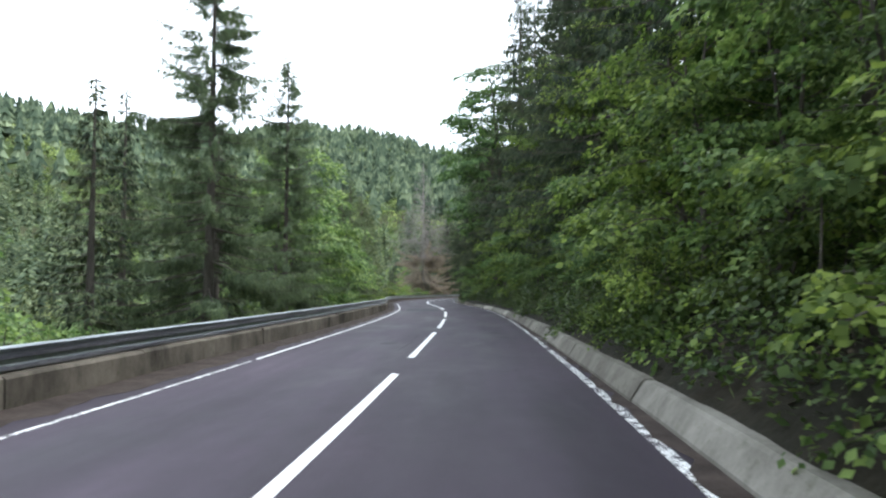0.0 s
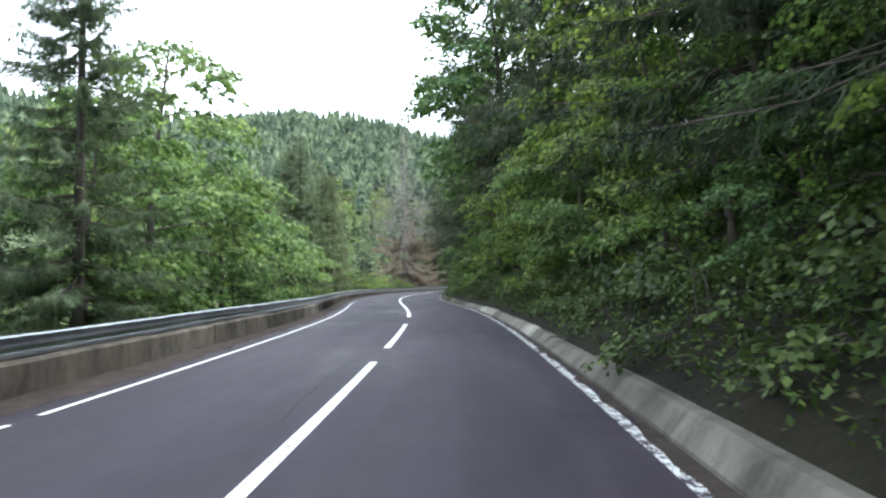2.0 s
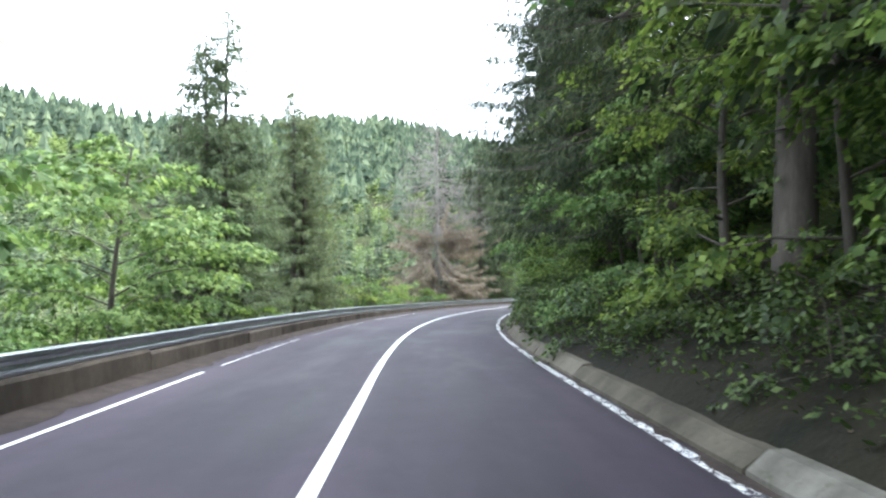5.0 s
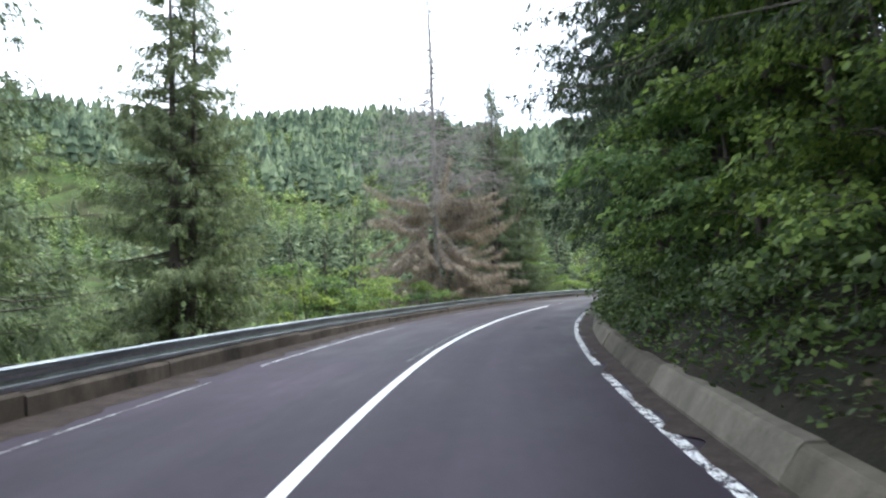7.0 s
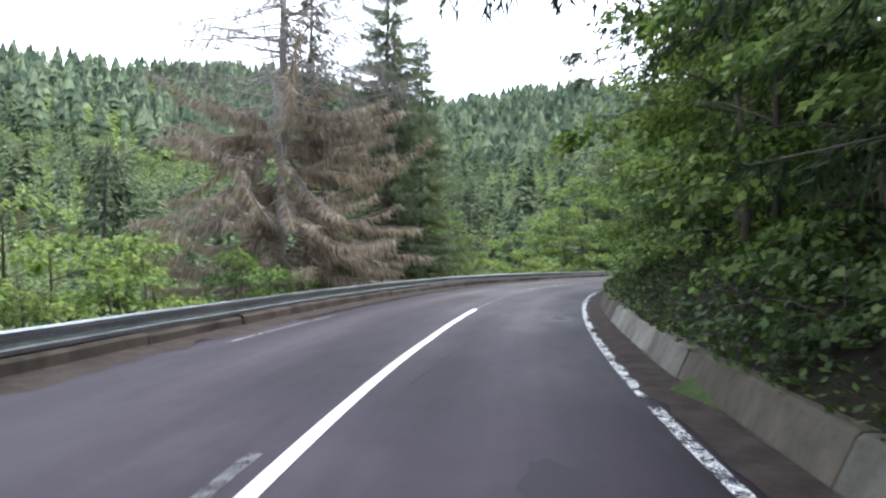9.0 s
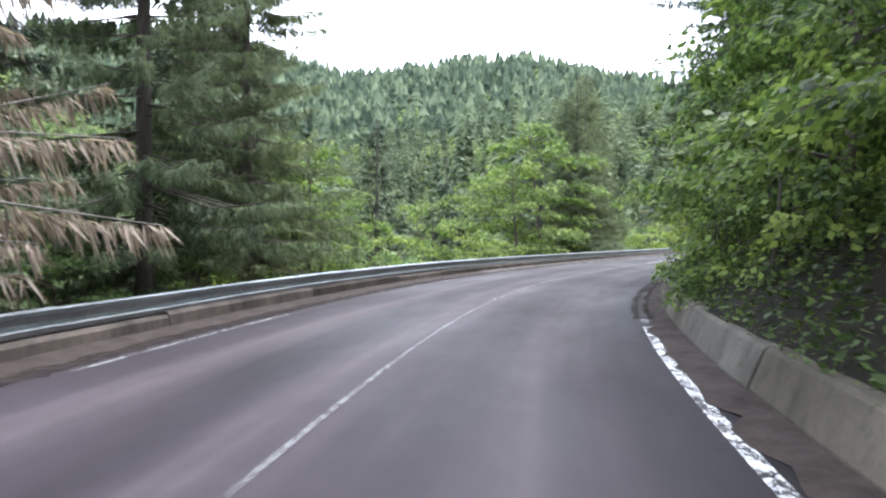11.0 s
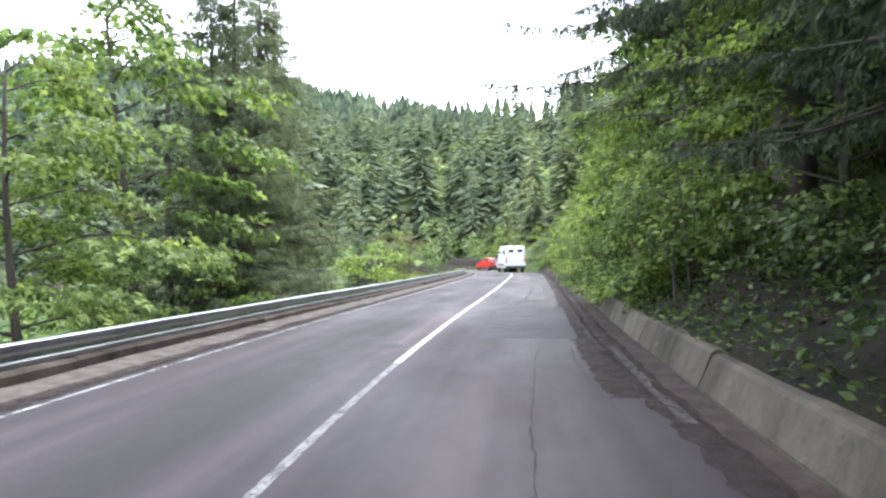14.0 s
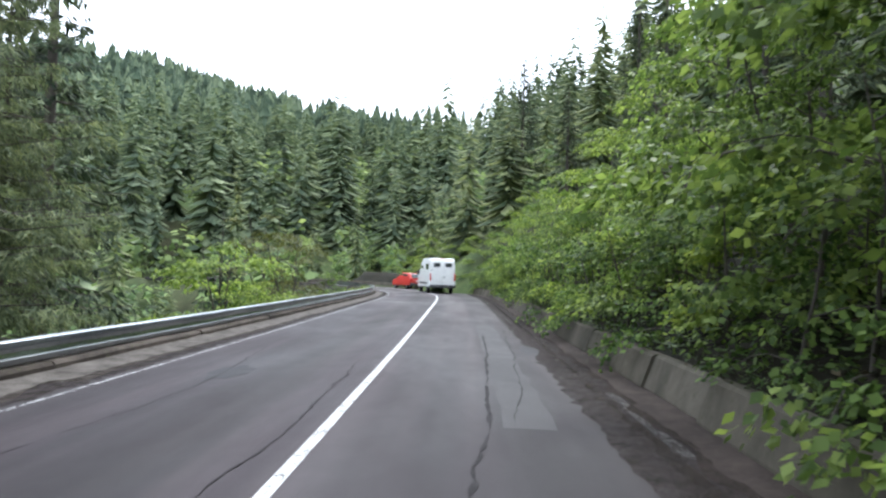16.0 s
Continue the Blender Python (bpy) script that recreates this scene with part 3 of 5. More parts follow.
# the parapet under the guard rail, falling away to a low kerb
parapet = tagged(new("parapet_wall"), "low stained concrete parapet under the guard rail", "wall", kind="structure")
s = -32.0
while s < 235:
    run = float(rng.choice([3.2, 4.8, 4.8, 6.0]))
    top = float(rail_top(s + run / 2)) - 0.31 + rng.normal(0, 0.012)
    d = rng.normal(0, 0.012)
    top = max(top, 0.11)
    ring = [(-3.93 + d, -0.25), (-3.95 + d, top - 0.04), (-3.99 + d, top), (-4.42, top + 0.02), (-4.46, top - 0.03), (-4.46, -0.6)]
    mat = CONCRETE_DARK if s < 54 else CONCRETE_GRIMY
    part("wall_section", loft("wall_section", ring[::-1], s, s + run - 0.03, mat, 0.8, 0.004), mat, parapet)
    s += run


# guard rail: pressed beams on posts
def beam_mesh(length):
    ring = [(-0.03, 0.0), (0.026, 0.022), (0.034, 0.08), (0.002, 0.1), (-0.014, 0.155), (0.0, 0.205), (0.04, 0.235), (0.037, 0.287), (0.01, 0.303), (-0.035, 0.31)]
    ring = [(x, z) for x, z in ring] + [(x - 0.006, z) for x, z in ring[::-1]]
    bm = bmesh.new()
    rows = [[bm.verts.new((x, y, z)) for x, z in ring] for y in (0, length)]
    for j in range(len(ring)):
        k = (j + 1) % len(ring)
        bm.faces.new((rows[0][j], rows[0][k], rows[1][k], rows[1][j]))
    bm.faces.new(rows[0][::-1])
    bm.faces.new(rows[1])
    me = bpy.data.meshes.new("rail_beam")
    bm.to_mesh(me)
    bm.free()
    me.materials.append(STEEL)
    return me


def post_mesh():
    bm = bmesh.new()
    ring = [(-0.05, -0.03), (0.0, -0.03), (0.0, -0.022), (-0.042, -0.022), (-0.042, 0.022), (0.0, 0.022), (0.0, 0.03), (-0.05, 0.03)]
    rows = [[bm.verts.new((x - 0.03, y, z)) for x, y in ring] for z in (-0.75, 0.02)]
    for j in range(8):
        bm.faces.new((rows[0][j], rows[0][(j + 1) % 8], rows[1][(j + 1) % 8], rows[1][j]))
    bm.faces.new(rows[1])
    me = bpy.data.meshes.new("post")
    bm.to_mesh(me)
    bm.free()
    me.materials.append(STEEL)
    return me


rail = tagged(new("guard_rail"), "galvanised steel guard rail on short posts", "guard rail", kind="structure")
BEAM, POST = beam_mesh(4.08), post_mesh()
for k in range(-8, 56):
    a, b = at(4 * k, -4.1, float(rail_top(4 * k)) - 0.31), at(4 * k + 4, -4.1, float(rail_top(4 * k + 4)) - 0.31)
    turned = (b - a).to_track_quat("Y", "Z").to_matrix().to_4x4()
    ob = part("rail_beam", BEAM, STEEL, rail)
    ob.matrix_world = Matrix.Translation(a + Vector((0, 0, 0.004 * (k % 2)))) @ turned @ Matrix.Diagonal((1, ((b - a).length + 0.08) / 4.08, 1, 1))
    ob = part("post", POST, STEEL, rail)
    ob.matrix_world = Matrix.Translation(at(4 * k + 0.1, -4.1, float(rail_top(4 * k)) - 0.03)) @ turned
    ob = part("post", POST, STEEL, rail)
    ob.matrix_world = Matrix.Translation(at(4 * k + 2.1, -4.1, float(rail_top(4 * k + 2)) - 0.03)) @ turned

# earth above the wall and beyond the rail
def slope(name, offs, s0, s1, mat, label, seed):
    rng = np.random.default_rng(seed)
    n, k = int((s1 - s0) / 0.8) + 1, len(offs)
    grid = []
    for s in np.linspace(s0, s1, n):
        for j, o in enumerate(offs):
            z = ground_at(s, o) + 0.05 if abs(o) > 5.3 else 0
            if o > 0 and o <= 5.3:
                o = max(o, float(wall_foot(s)) + 0.24 + j * 0.1) if j < 3 else o
                z = float(wall_top(s)) - 0.02 + max(0, o - float(wall_foot(s)) - 0.33) * 0.72
            if o > 0 and j == 0:
                o, z = float(wall_foot(s)) + 0.2, float(wall_top(s)) - 0.12
            if o < 0 and abs(o) <= 5.3:
                z = max(float(rail_top(s)) - 0.36, 0.05) - max(0, -o - 4.45) * 0.5
            grid.append(at(s, o + rng.normal(0, 0.06) * (j > 0), z + (0.03 + rng.normal(0, 0.02) if j < 3 else rng.normal(0, 0.07)) * (0 < j < k - 1)))
    faces = [(i * k + j, i * k + j + 1, (i + 1) * k + j + 1, (i + 1) * k + j) for i in range(n - 1) for j in range(k - 1)]
    me = bpy.data.meshes.new(name)
    me.from_pydata(grid, [], faces if offs[1] > offs[0] else [f[::-1] for f in faces])
    for p in me.polygons:
        p.use_smooth = True
    me.materials.append(mat)
    tagged(new(name, me), label, "ground", kind="structure")


slope("bank", [3.53, 3.75, 4.1, 4.6, 5.2, 5.9, 6.8], -32, 232, SHADED_LITTER, "steep earth bank with leaf litter above the wall, coloured dark for shade", 21)
slope("shoulder", [-4.44, -4.8, -5.2, -6.0, -7.0], -32, 232, SHADED_LITTER, "weedy earth shoulder falling away behind the rail", 22)


# ---------------------------------------------------------------- trees
def unit(v):
    return v / np.maximum(np.linalg.norm(v, axis=-1, keepdims=True), 1e-9)


LOBED = np.array([(0, 0, 0), (0.48, 0.42, -0.07), (0.2, 0.52, 0.0), (0, 1.0, -0.12), (-0.2, 0.52, 0.0), (-0.48, 0.42, -0.07)])
LOBED_F = np.array([(0, 1, 2), (0, 2, 3), (0, 3, 4), (0, 4, 5)])
PLAIN = np.array([(0, 0, 0), (0.38, 0.45, -0.05), (0, 1.0, -0.12), (-0.38, 0.45, -0.05)])
PLAIN_F = np.array([(0, 1, 2), (0, 2, 3)])
NEEDLES = np.array([(0, 0, 0), (0.13, 0.35, -0.02), (0, 1.0, -0.1), (-0.13, 0.35, -0.02)])
FEATHER = np.array([(-0.035, 0, 0), (0.035, 0, 0), (0, 1.0, -0.12)] + [(x * sx, y, z) for y0, reach, back in ((0.14, 0.27, 0.32), (0.48, 0.2, 0.3))
                   for sx in (-1, 1) for x, y, z in ((0, y0 - 0.05, 0), (0, y0 + 0.06, 0), (reach, y0 + back, -0.07))])
FEATHER_F = np.arange(len(FEATHER)).reshape(-1, 3)


def stamp(shape, faces, place, along, up, size, wide=1.0):
    """Copies of a small shape: base at place, tip along, face towards up."""
    y = unit(along)
    x = unit(np.cross(y, up))
    z = np.cross(x, y)
    size = np.asarray(size).reshape(-1, 1, 1)
    v = shape[None] * size
    v = v * np.array([wide, 1, 1])
    out = place[:, None] + v[..., :1] * x[:, None] + v[..., 1:2] * y[:, None] + v[..., 2:] * z[:, None]
    f = faces[None] + (np.arange(len(place)) * len(shape))[:, None, None]
    return out.reshape(-1, 3), f.reshape(-1, 3)


def tube(points, radii, sides=6):
    """A tapered tube through points: verts and quads."""
    p = np.asarray(points, float)
    t = unit(np.gradient(p, axis=0))
    ref = np.where(np.abs(t[:, 2:]) > 0.9, np.array([[1.0, 0, 0]]), np.array([[0, 0, 1.0]]))
    x = unit(np.cross(t, ref))
    y = np.cross(t, x)
    a = np.linspace(0, 2 * math.pi, sides, endpoint=False)
    ring = np.cos(a)[None, :, None] * x[:, None] + np.sin(a)[None, :, None] * y[:, None]
    v = (p[:, None] + ring * np.asarray(radii)[:, None, None]).reshape(-1, 3)
    f = [(i * sides + j, i * sides + (j + 1) % sides, (i + 1) * sides + (j + 1) % sides, (i + 1) * sides + j) for i in range(len(p) - 1) for j in range(sides)]
    return v, np.array(f)


def gather(pieces):
    vs, fs, n = [], [], 0
    for v, f in pieces:
        vs.append(v)
        fs.append(f + n)
        n += len(v)
    return np.vstack(vs), np.vstack(fs)


def broadleaf(name, seed, h, r, low, leaf, mat, lobed=False, lean=(0, 0), stems=1, spray=0.55, per=40, gap=0.34, fill=1.0, label="", category="tree", group=""):
    """A tree or bush: stems, limbs, side branches, and flat leafy sprays that lie along them in layers with gaps between."""
    g = np.random.default_rng(seed)
    wood, base, heading = [], [], []
    for k in range(stems):
        foot = np.array([0, 0, -0.4]) + (np.append(g.normal(0, 0.18 * stems ** 0.5, 2), 0) if stems > 1 else 0)
        away = np.append(g.normal(0, 0.3 if stems > 1 else 0.05, 2) * h * 0.35, h * (g.uniform(0.7, 0.95) if stems > 1 else 0.93))
        away[:2] += np.array(lean) * h
        ts = np.linspace(0, 1, 9)
        path = foot + ts[:, None] * away + np.column_stack([np.sin(ts * 4 + k) * 0.03 * h, np.cos(ts * 3 + k * 2) * 0.03 * h, 0 * ts])
        thick = (0.013 * h + 0.02) / stems ** 0.4
        wood.append(tube(path, thick * (1 - ts * 0.85), 8) if h > 3.5 else tube(path[::2], thick * (1 - ts[::2] * 0.85), 5))
        count = max(4, int(h * (1 - low) / gap / stems ** 0.75 * fill))
        for j in range(count):
            u = low + (1.0 - low) * (j + g.uniform(0, 0.8)) / count
            root = np.array([np.interp(u, ts, path[:, c]) for c in range(3)])
            f = (u - low) / (1 - low)
            bulge = math.sin(math.pi * min(0.98, 0.24 + 0.72 * f)) ** 0.75
            reach = r * bulge * g.uniform(0.55, 1.02) + 0.15
            a = j * 2.4 + g.uniform(-0.6, 0.6)
            d = np.array([math.cos(a), math.sin(a), 0.0])
            q = np.linspace(0, 1, 6)
            climb = g.uniform(0.15, 0.55) + 0.5 * f
            limb = root + d * (q * reach)[:, None] + np.column_stack([0 * q, 0 * q, reach * (climb * q - 0.5 * q ** 2)])
            wood.append(tube(limb[[0, 2, 3, 5]], (thick * 0.24 * (1.1 - u * 0.5) * (1 - q * 0.85) + 0.004)[[0, 2, 3, 5]], 4))
            base.append(limb[5]), heading.append(d)
            across = np.array([-d[1], d[0], 0.0])
            n2 = max(3, int(reach / (spray * 0.8)))
            for b in range(n2):
                w = 0.3 + 0.68 * (b + g.uniform(0, 0.7)) / n2
                at_w = np.array([np.interp(w, q, limb[:, c]) for c in range(3)])
                out = unit(d * g.uniform(0.5, 1.0) + across * (1 if b % 2 else -1) * g.uniform(0.5, 1.0) + np.array([0, 0, g.normal(0.02, 0.1)]))
                length = reach * 0.42 * (1.08 - w) + spray * 0.35
                if h > 3.5:
                    wood.append(tube(np.array([at_w, at_w + out * length]), (0.009, 0.004), 3))
                for m in np.arange(spray * 0.2, length + spray * 0.3, spray * 0.62):
                    base.append(at_w + out * m + np.array([0, 0, g.normal(0, 0.05) - 0.06 * m]))
                    heading.append(unit(out + g.normal(0, 0.35, 3) * np.array([1, 1, 0.3])))
    base, heading = np.array(base), np.array(heading)
    n = len(base) * per
    c, o = np.repeat(base, per, 0), np.repeat(heading, per, 0)
    side = unit(np.cross(o, (0, 0, 1.0)))
    tilt = np.repeat(g.normal(0, 0.22, (len(base), 1)), per, 0)
    span = np.repeat(spray * g.uniform(0.7, 1.2, (len(base), 1)), per, 0)
    u, v = g.uniform(-0.15, 1, (n, 1)), g.uniform(0.08, 1, (n, 1)) * np.sign(g.uniform(-1, 1, (n, 1)))
    place = c + o * u * span + side * v * span * 0.46 * (1 - 0.55 * np.clip(u, 0, 1))
    place[:, 2] += ((-0.42 * np.clip(u, 0, 1) ** 2 - 0.16 * np.abs(v) + tilt * v * 0.5) * span)[:, 0] + g.normal(0, 0.06, n)
    along = o * (0.35 + 0.5 * u) + side * v * 0.9 + g.normal(0, 0.3, (n, 3)) + np.array([0, 0, -0.5])
    up = np.array([0, 0, 1.0]) + o * 0.45 + side * tilt * 1.5 + g.normal(0, 0.45, (n, 3))
    lv, lf = stamp(LOBED if lobed else PLAIN, LOBED_F if lobed else PLAIN_F, place, along, up, leaf * g.uniform(0.65, 1.25, n))
    tree = tagged(new(name), label, category, group)
    part("trunk", mesh_np("trunk", *gather(wood), BARK, True), BARK, tree)
    part("crown", mesh_np("crown", lv, lf, mat), mat, tree)
    return tree


def spruce(name, seed, h, r, low, step, density, mat, label="", sparse=1.0, hang=0.5, tops=1, group="", bare=0.0, fat=1.25, girth=0.016, taper=0.8, drape=1.0, wild=0.0, feather=False):
    """A spruce: whorls of drooping branches with hanging twigs; bare is the share of the height with naked branches at the top."""
    g = np.random.default_rng(seed)
    wood, green, boughs = [], [], []
    ts = np.linspace(0, 1, 10)
    for k in range(tops):
        shift = np.array([0.9 * k, 0.4 * k, 0]) if tops > 1 else np.zeros(3)
        path = np.column_stack([np.sin(ts * 3 + k) * 0.06, np.cos(ts * 2) * 0.06, ts * (h - 1.2 * k) - (0.8 * (1 - ts))]) + shift * np.sqrt(ts)[:, None]
        wood.append(tube(path, (girth * h + 0.03) * (1 - ts * 0.93) / tops ** 0.3, 8))
        z = h * low
        while z < h * 0.985 - 1.2 * k:
            f = (z / h - low) / (1 - low)
            reach0 = r * ((1 - f) ** taper) * (0.6 + 0.4 * min(1, f * 6 + 0.4)) + 0.12
            naked = f > 1 - bare
            for j in range(g.integers(4, 7)):
                if g.random() > sparse:
                    continue
                reach = reach0 * g.uniform(0.6, 1.15) * (1.35 - 0.75 * max(0, f - 0.55) / 0.45 if naked else 1)
                a = g.uniform(0, 2 * math.pi)
                d = np.array([math.cos(a), math.sin(a), 0])
                q = np.linspace(0, 1, 6)
                sag = g.normal(0, wild) * reach * q + reach * ((-0.22 - 0.2 * (1 - f)) * q + 0.22 * q ** 2.5 + 0.22 * f * q)
                root = np.array([np.interp(z / h, ts, path[:, 0]), np.interp(z / h, ts, path[:, 1]), z + g.uniform(-0.1, 0.1)])
                limb = root + d * (q * reach)[:, None] + np.column_stack([0 * q, 0 * q, sag])
                boughs.append(tube(limb[[0, 3, 5]], ((0.012 + 0.006 * reach) * (1 - 0.85 * q))[[0, 3, 5]], 3))
                m = max(2, int(reach * density * (0.42 * (1.0 - f) ** 2 if naked else 1)))
                w = g.uniform(0.22 if not naked else 0.4, 1.0, m)
                p = np.column_stack([np.interp(w, q, limb[:, c]) for c in range(3)])
                side = np.cross(d, (0, 0, 1.0)) * np.sign(g.uniform(-1, 1, m))[:, None]
                along = d * g.uniform(0.3, 1.0, (m, 1)) + side * g.uniform(0.3, 1.1, (m, 1)) + np.array([0, 0, -1.0]) * g.uniform(0, hang * 2, (m, 1))
                if naked:
                    boughs.append(stamp_tubes(p, along, 0.5 * reach ** 0.5, g))
                    continue
                ln = (0.32 + 0.25 * (1 - w)) * g.uniform(0.7, 1.4, m) * (0.55 + 0.25 * reach ** 0.5) * drape
                green.append((p, along, np.array([0, 0, 1.0]) + g.normal(0, 0.5, (m, 3)), ln))
            z += step * g.uniform(0.75, 1.25) * (0.6 + 0.4 * (1 - f))
    tree = tagged(new(name), label, "tree", group)
    bark = DEAD_BARK if bare else BARK
    part("trunk", mesh_np("trunk", *gather(wood + boughs), bark, True), bark, tree)
    p, al, up, ln = (np.concatenate([x[i] for x in green]) for i in range(4))
    part("crown", mesh_np("crown", *stamp(FEATHER if feather else NEEDLES, FEATHER_F if feather else PLAIN_F, p, al, up, ln * (1.25 if feather else 1.0), fat), mat), mat, tree)
    return tree


def stamp_tubes(p, along, length, g):
    """Thin bare twigs as flat four-sided spikes."""
    d = unit(along)
    x = unit(np.cross(d, (0.3, 0.2, 1.0))) * 0.012
    y = np.cross(d, x)
    tip = p + d * length * g.uniform(0.5, 1.4, (len(p), 1))
    v = np.stack([p + x, p + y, p - x, p - y, tip, tip + x * 0.2], 1)
    f = np.array([(0, 2, 5, 4), (1, 3, 5, 4)])
    return v.reshape(-1, 3), (f[None] + (np.arange(len(p)) * 6)[:, None, None]).reshape(-1, 4)


def stand(tree, s, o, turn_by=0.0, scale=1.0, dz=0.0):
    p = at(s, o, ground_at(s, o) + dz)
    tree.matrix_basis = Matrix.Translation(p) @ Matrix.Rotation(turn_by, 4, "Z") @ Matrix.Scale(scale, 4)
    return tree


def again(tree, s, o, turn_by, scale, label="", dz=0.0):
    p = at(s, o, ground_at(s, o) + dz)
    twin = copy_thing(tree, Matrix.Translation(p) @ Matrix.Rotation(turn_by, 4, "Z") @ Matrix.Scale(scale, 4))
    twin.matrix_basis = Matrix.Translation(p) @ Matrix.Rotation(turn_by, 4, "Z") @ Matrix.Scale(scale, 4)
    return tagged(twin, label) if label else twin


placed = set()


def put(kinds, i, s, o, turn_by, scale=1.0, label="", dz=0.0):
    key = (id(kinds), i)
    if key not in placed:
        placed.add(key)
        t = stand(kinds[i], s, o, turn_by, scale, dz)
        return tagged(t, label) if label else t
    return again(kinds[i], s, o, turn_by, scale, label, dz)


BANK, FAR_BANK, DROP = "trees on the bank", "tall trees up the bank", "trees below the guard rail"
shrub = [broadleaf("hornbeam_tree", 40 + k, (6.4, 7.2, 5.6, 6.8)[k], (2.3, 2.45, 2.2, 2.3)[k], 0.1, (0.118, 0.112, 0.14, 0.118)[k], (LEAF, LEAF, LEAF_MAPLE, LEAF)[k], k == 2, stems=(2, 1, 3, 2)[k],
                   label="leafy young hornbeam leaning over the concrete wall", group=BANK) for k in range(4)]
skirted = [broadleaf("hornbeam_tree", 44 + k, (5.8, 6.6, 5.2)[k], (2.2, 2.35, 2.1)[k], 0.04, (0.118, 0.112, 0.14)[k], (LEAF, LEAF, LEAF_MAPLE)[k], k == 2, stems=(2, 1, 3)[k],
                     label="leafy young hornbeam with low boughs over the wall", group=BANK) for k in range(3)]
# Lit copy of the hornbeam leaf: sunlight is put into its colour.
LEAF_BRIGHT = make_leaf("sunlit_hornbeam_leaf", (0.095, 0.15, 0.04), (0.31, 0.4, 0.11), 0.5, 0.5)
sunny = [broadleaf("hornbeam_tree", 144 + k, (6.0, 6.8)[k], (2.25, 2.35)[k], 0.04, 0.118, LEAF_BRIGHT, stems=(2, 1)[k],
                   label="young hornbeam with boughs over the wall, leaves coloured yellow-green for sunlight", group=BANK) for k in range(2)]
bushes = [broadleaf("hazel_bush", 60 + k, (2.4, 3.0, 2.0)[k], (1.3, 1.5, 1.2)[k], 0.08, 0.125, (LEAF_YOUNG, LEAF, LEAF_YOUNG)[k], stems=4, spray=0.42, per=16, gap=0.3,
                    label="bright green leafy bush at the roadside", category="bush", group="roadside bushes") for k in range(3)]
talls = [broadleaf("tall_beech_tree", 80 + k, (14.0, 12.0, 10.0)[k], (4.0, 3.7, 4.0)[k], 0.18, 0.22, LEAF, spray=1.0, per=42, gap=0.42,
                   label="tall green broadleaf tree with layered branches", group=FAR_BANK) for k in range(3)]
maples = [broadleaf("maple_tree", 85 + k, (13.5, 11.0, 10.0)[k], (3.9, 3.8, 4.2)[k], 0.14, 0.25, LEAF_MAPLE, True, spray=0.95, per=30, gap=0.34,
                    label="broad green maple below the guard rail", group=DROP) for k in range(3)]
# Maple leaf again, brightened so that its base colour holds the sun.
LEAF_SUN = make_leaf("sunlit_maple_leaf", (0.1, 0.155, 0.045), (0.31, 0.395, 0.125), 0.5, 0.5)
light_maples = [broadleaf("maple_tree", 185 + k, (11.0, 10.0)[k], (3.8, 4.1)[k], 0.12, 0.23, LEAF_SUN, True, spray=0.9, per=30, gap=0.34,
                          label="broad maple below the guard rail, leaves coloured yellow-green for sunlight", group=DROP) for k in range(2)]
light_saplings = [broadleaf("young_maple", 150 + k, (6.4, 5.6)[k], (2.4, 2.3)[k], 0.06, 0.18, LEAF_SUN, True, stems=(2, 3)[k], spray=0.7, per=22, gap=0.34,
                            label="leafy young maple below the guard rail, coloured yellow-green for sunlight", group=DROP) for k in range(2)]
saplings = [broadleaf("young_maple", 50 + k, (6.2, 7.0, 5.4)[k], (2.4, 2.6, 2.2)[k], 0.06, 0.19, LEAF_MAPLE, True, stems=(2, 1, 3)[k], spray=0.7, per=22, gap=0.34,
                      label="leafy young maple below the guard rail", group=DROP) for k in range(3)]
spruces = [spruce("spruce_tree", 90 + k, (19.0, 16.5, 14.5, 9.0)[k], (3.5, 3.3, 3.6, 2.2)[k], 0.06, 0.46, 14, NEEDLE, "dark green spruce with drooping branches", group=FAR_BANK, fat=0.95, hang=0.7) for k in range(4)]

rng = np.random.default_rng(77)
s, k = -7.0, 0
while s < 226:
    scale = rng.uniform(0.85, 1.15) * (0.8 if s > 166 else 1.0)
    scale *= 0.6 if 69 < s < 82 else 0.75 if 27 < s < 38 else 1.0
    if not 141 < s < 149.5:
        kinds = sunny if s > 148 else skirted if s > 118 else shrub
        put(kinds, k % len(kinds), s, (5.5 if s > 118 else 5.8) + rng.uniform(-0.2, 0.5), rng.uniform(0, 6.28), scale, dz=-0.3)
    s += 2.5 * scale + rng.uniform(0.2, 0.8)
    k += 1
s, k = -5.5, 1
while s < 168:
    if not (26 < s < 41 or 69 < s < 80 or 136 < s < 147):
        put(shrub, k % 4, s, 7.7 + rng.uniform(-0.3, 0.6), rng.uniform(0, 6.28), rng.uniform(1.05, 1.35), dz=-0.3)
    s += rng.uniform(3.4, 4.6)
    k += 1
s, k = -6.0, 0
while s < 224:
    open_bank = 18 < s < 120 or 136 < s < 151
    if not open_bank:
        put(bushes, (1, 1, 1, 0, 1, 1)[k % 6], s, (4.65 if s > 150 else 4.9) + rng.uniform(-0.25, 0.35), rng.uniform(0, 6.28), rng.uniform(0.65, 0.95))
    s += rng.uniform(2.0, 3.8) if open_bank else rng.uniform(1.1, 1.7) if s > 150 else rng.uniform(1.6, 2.6)
    k += 1
s, k = -9.0, 0
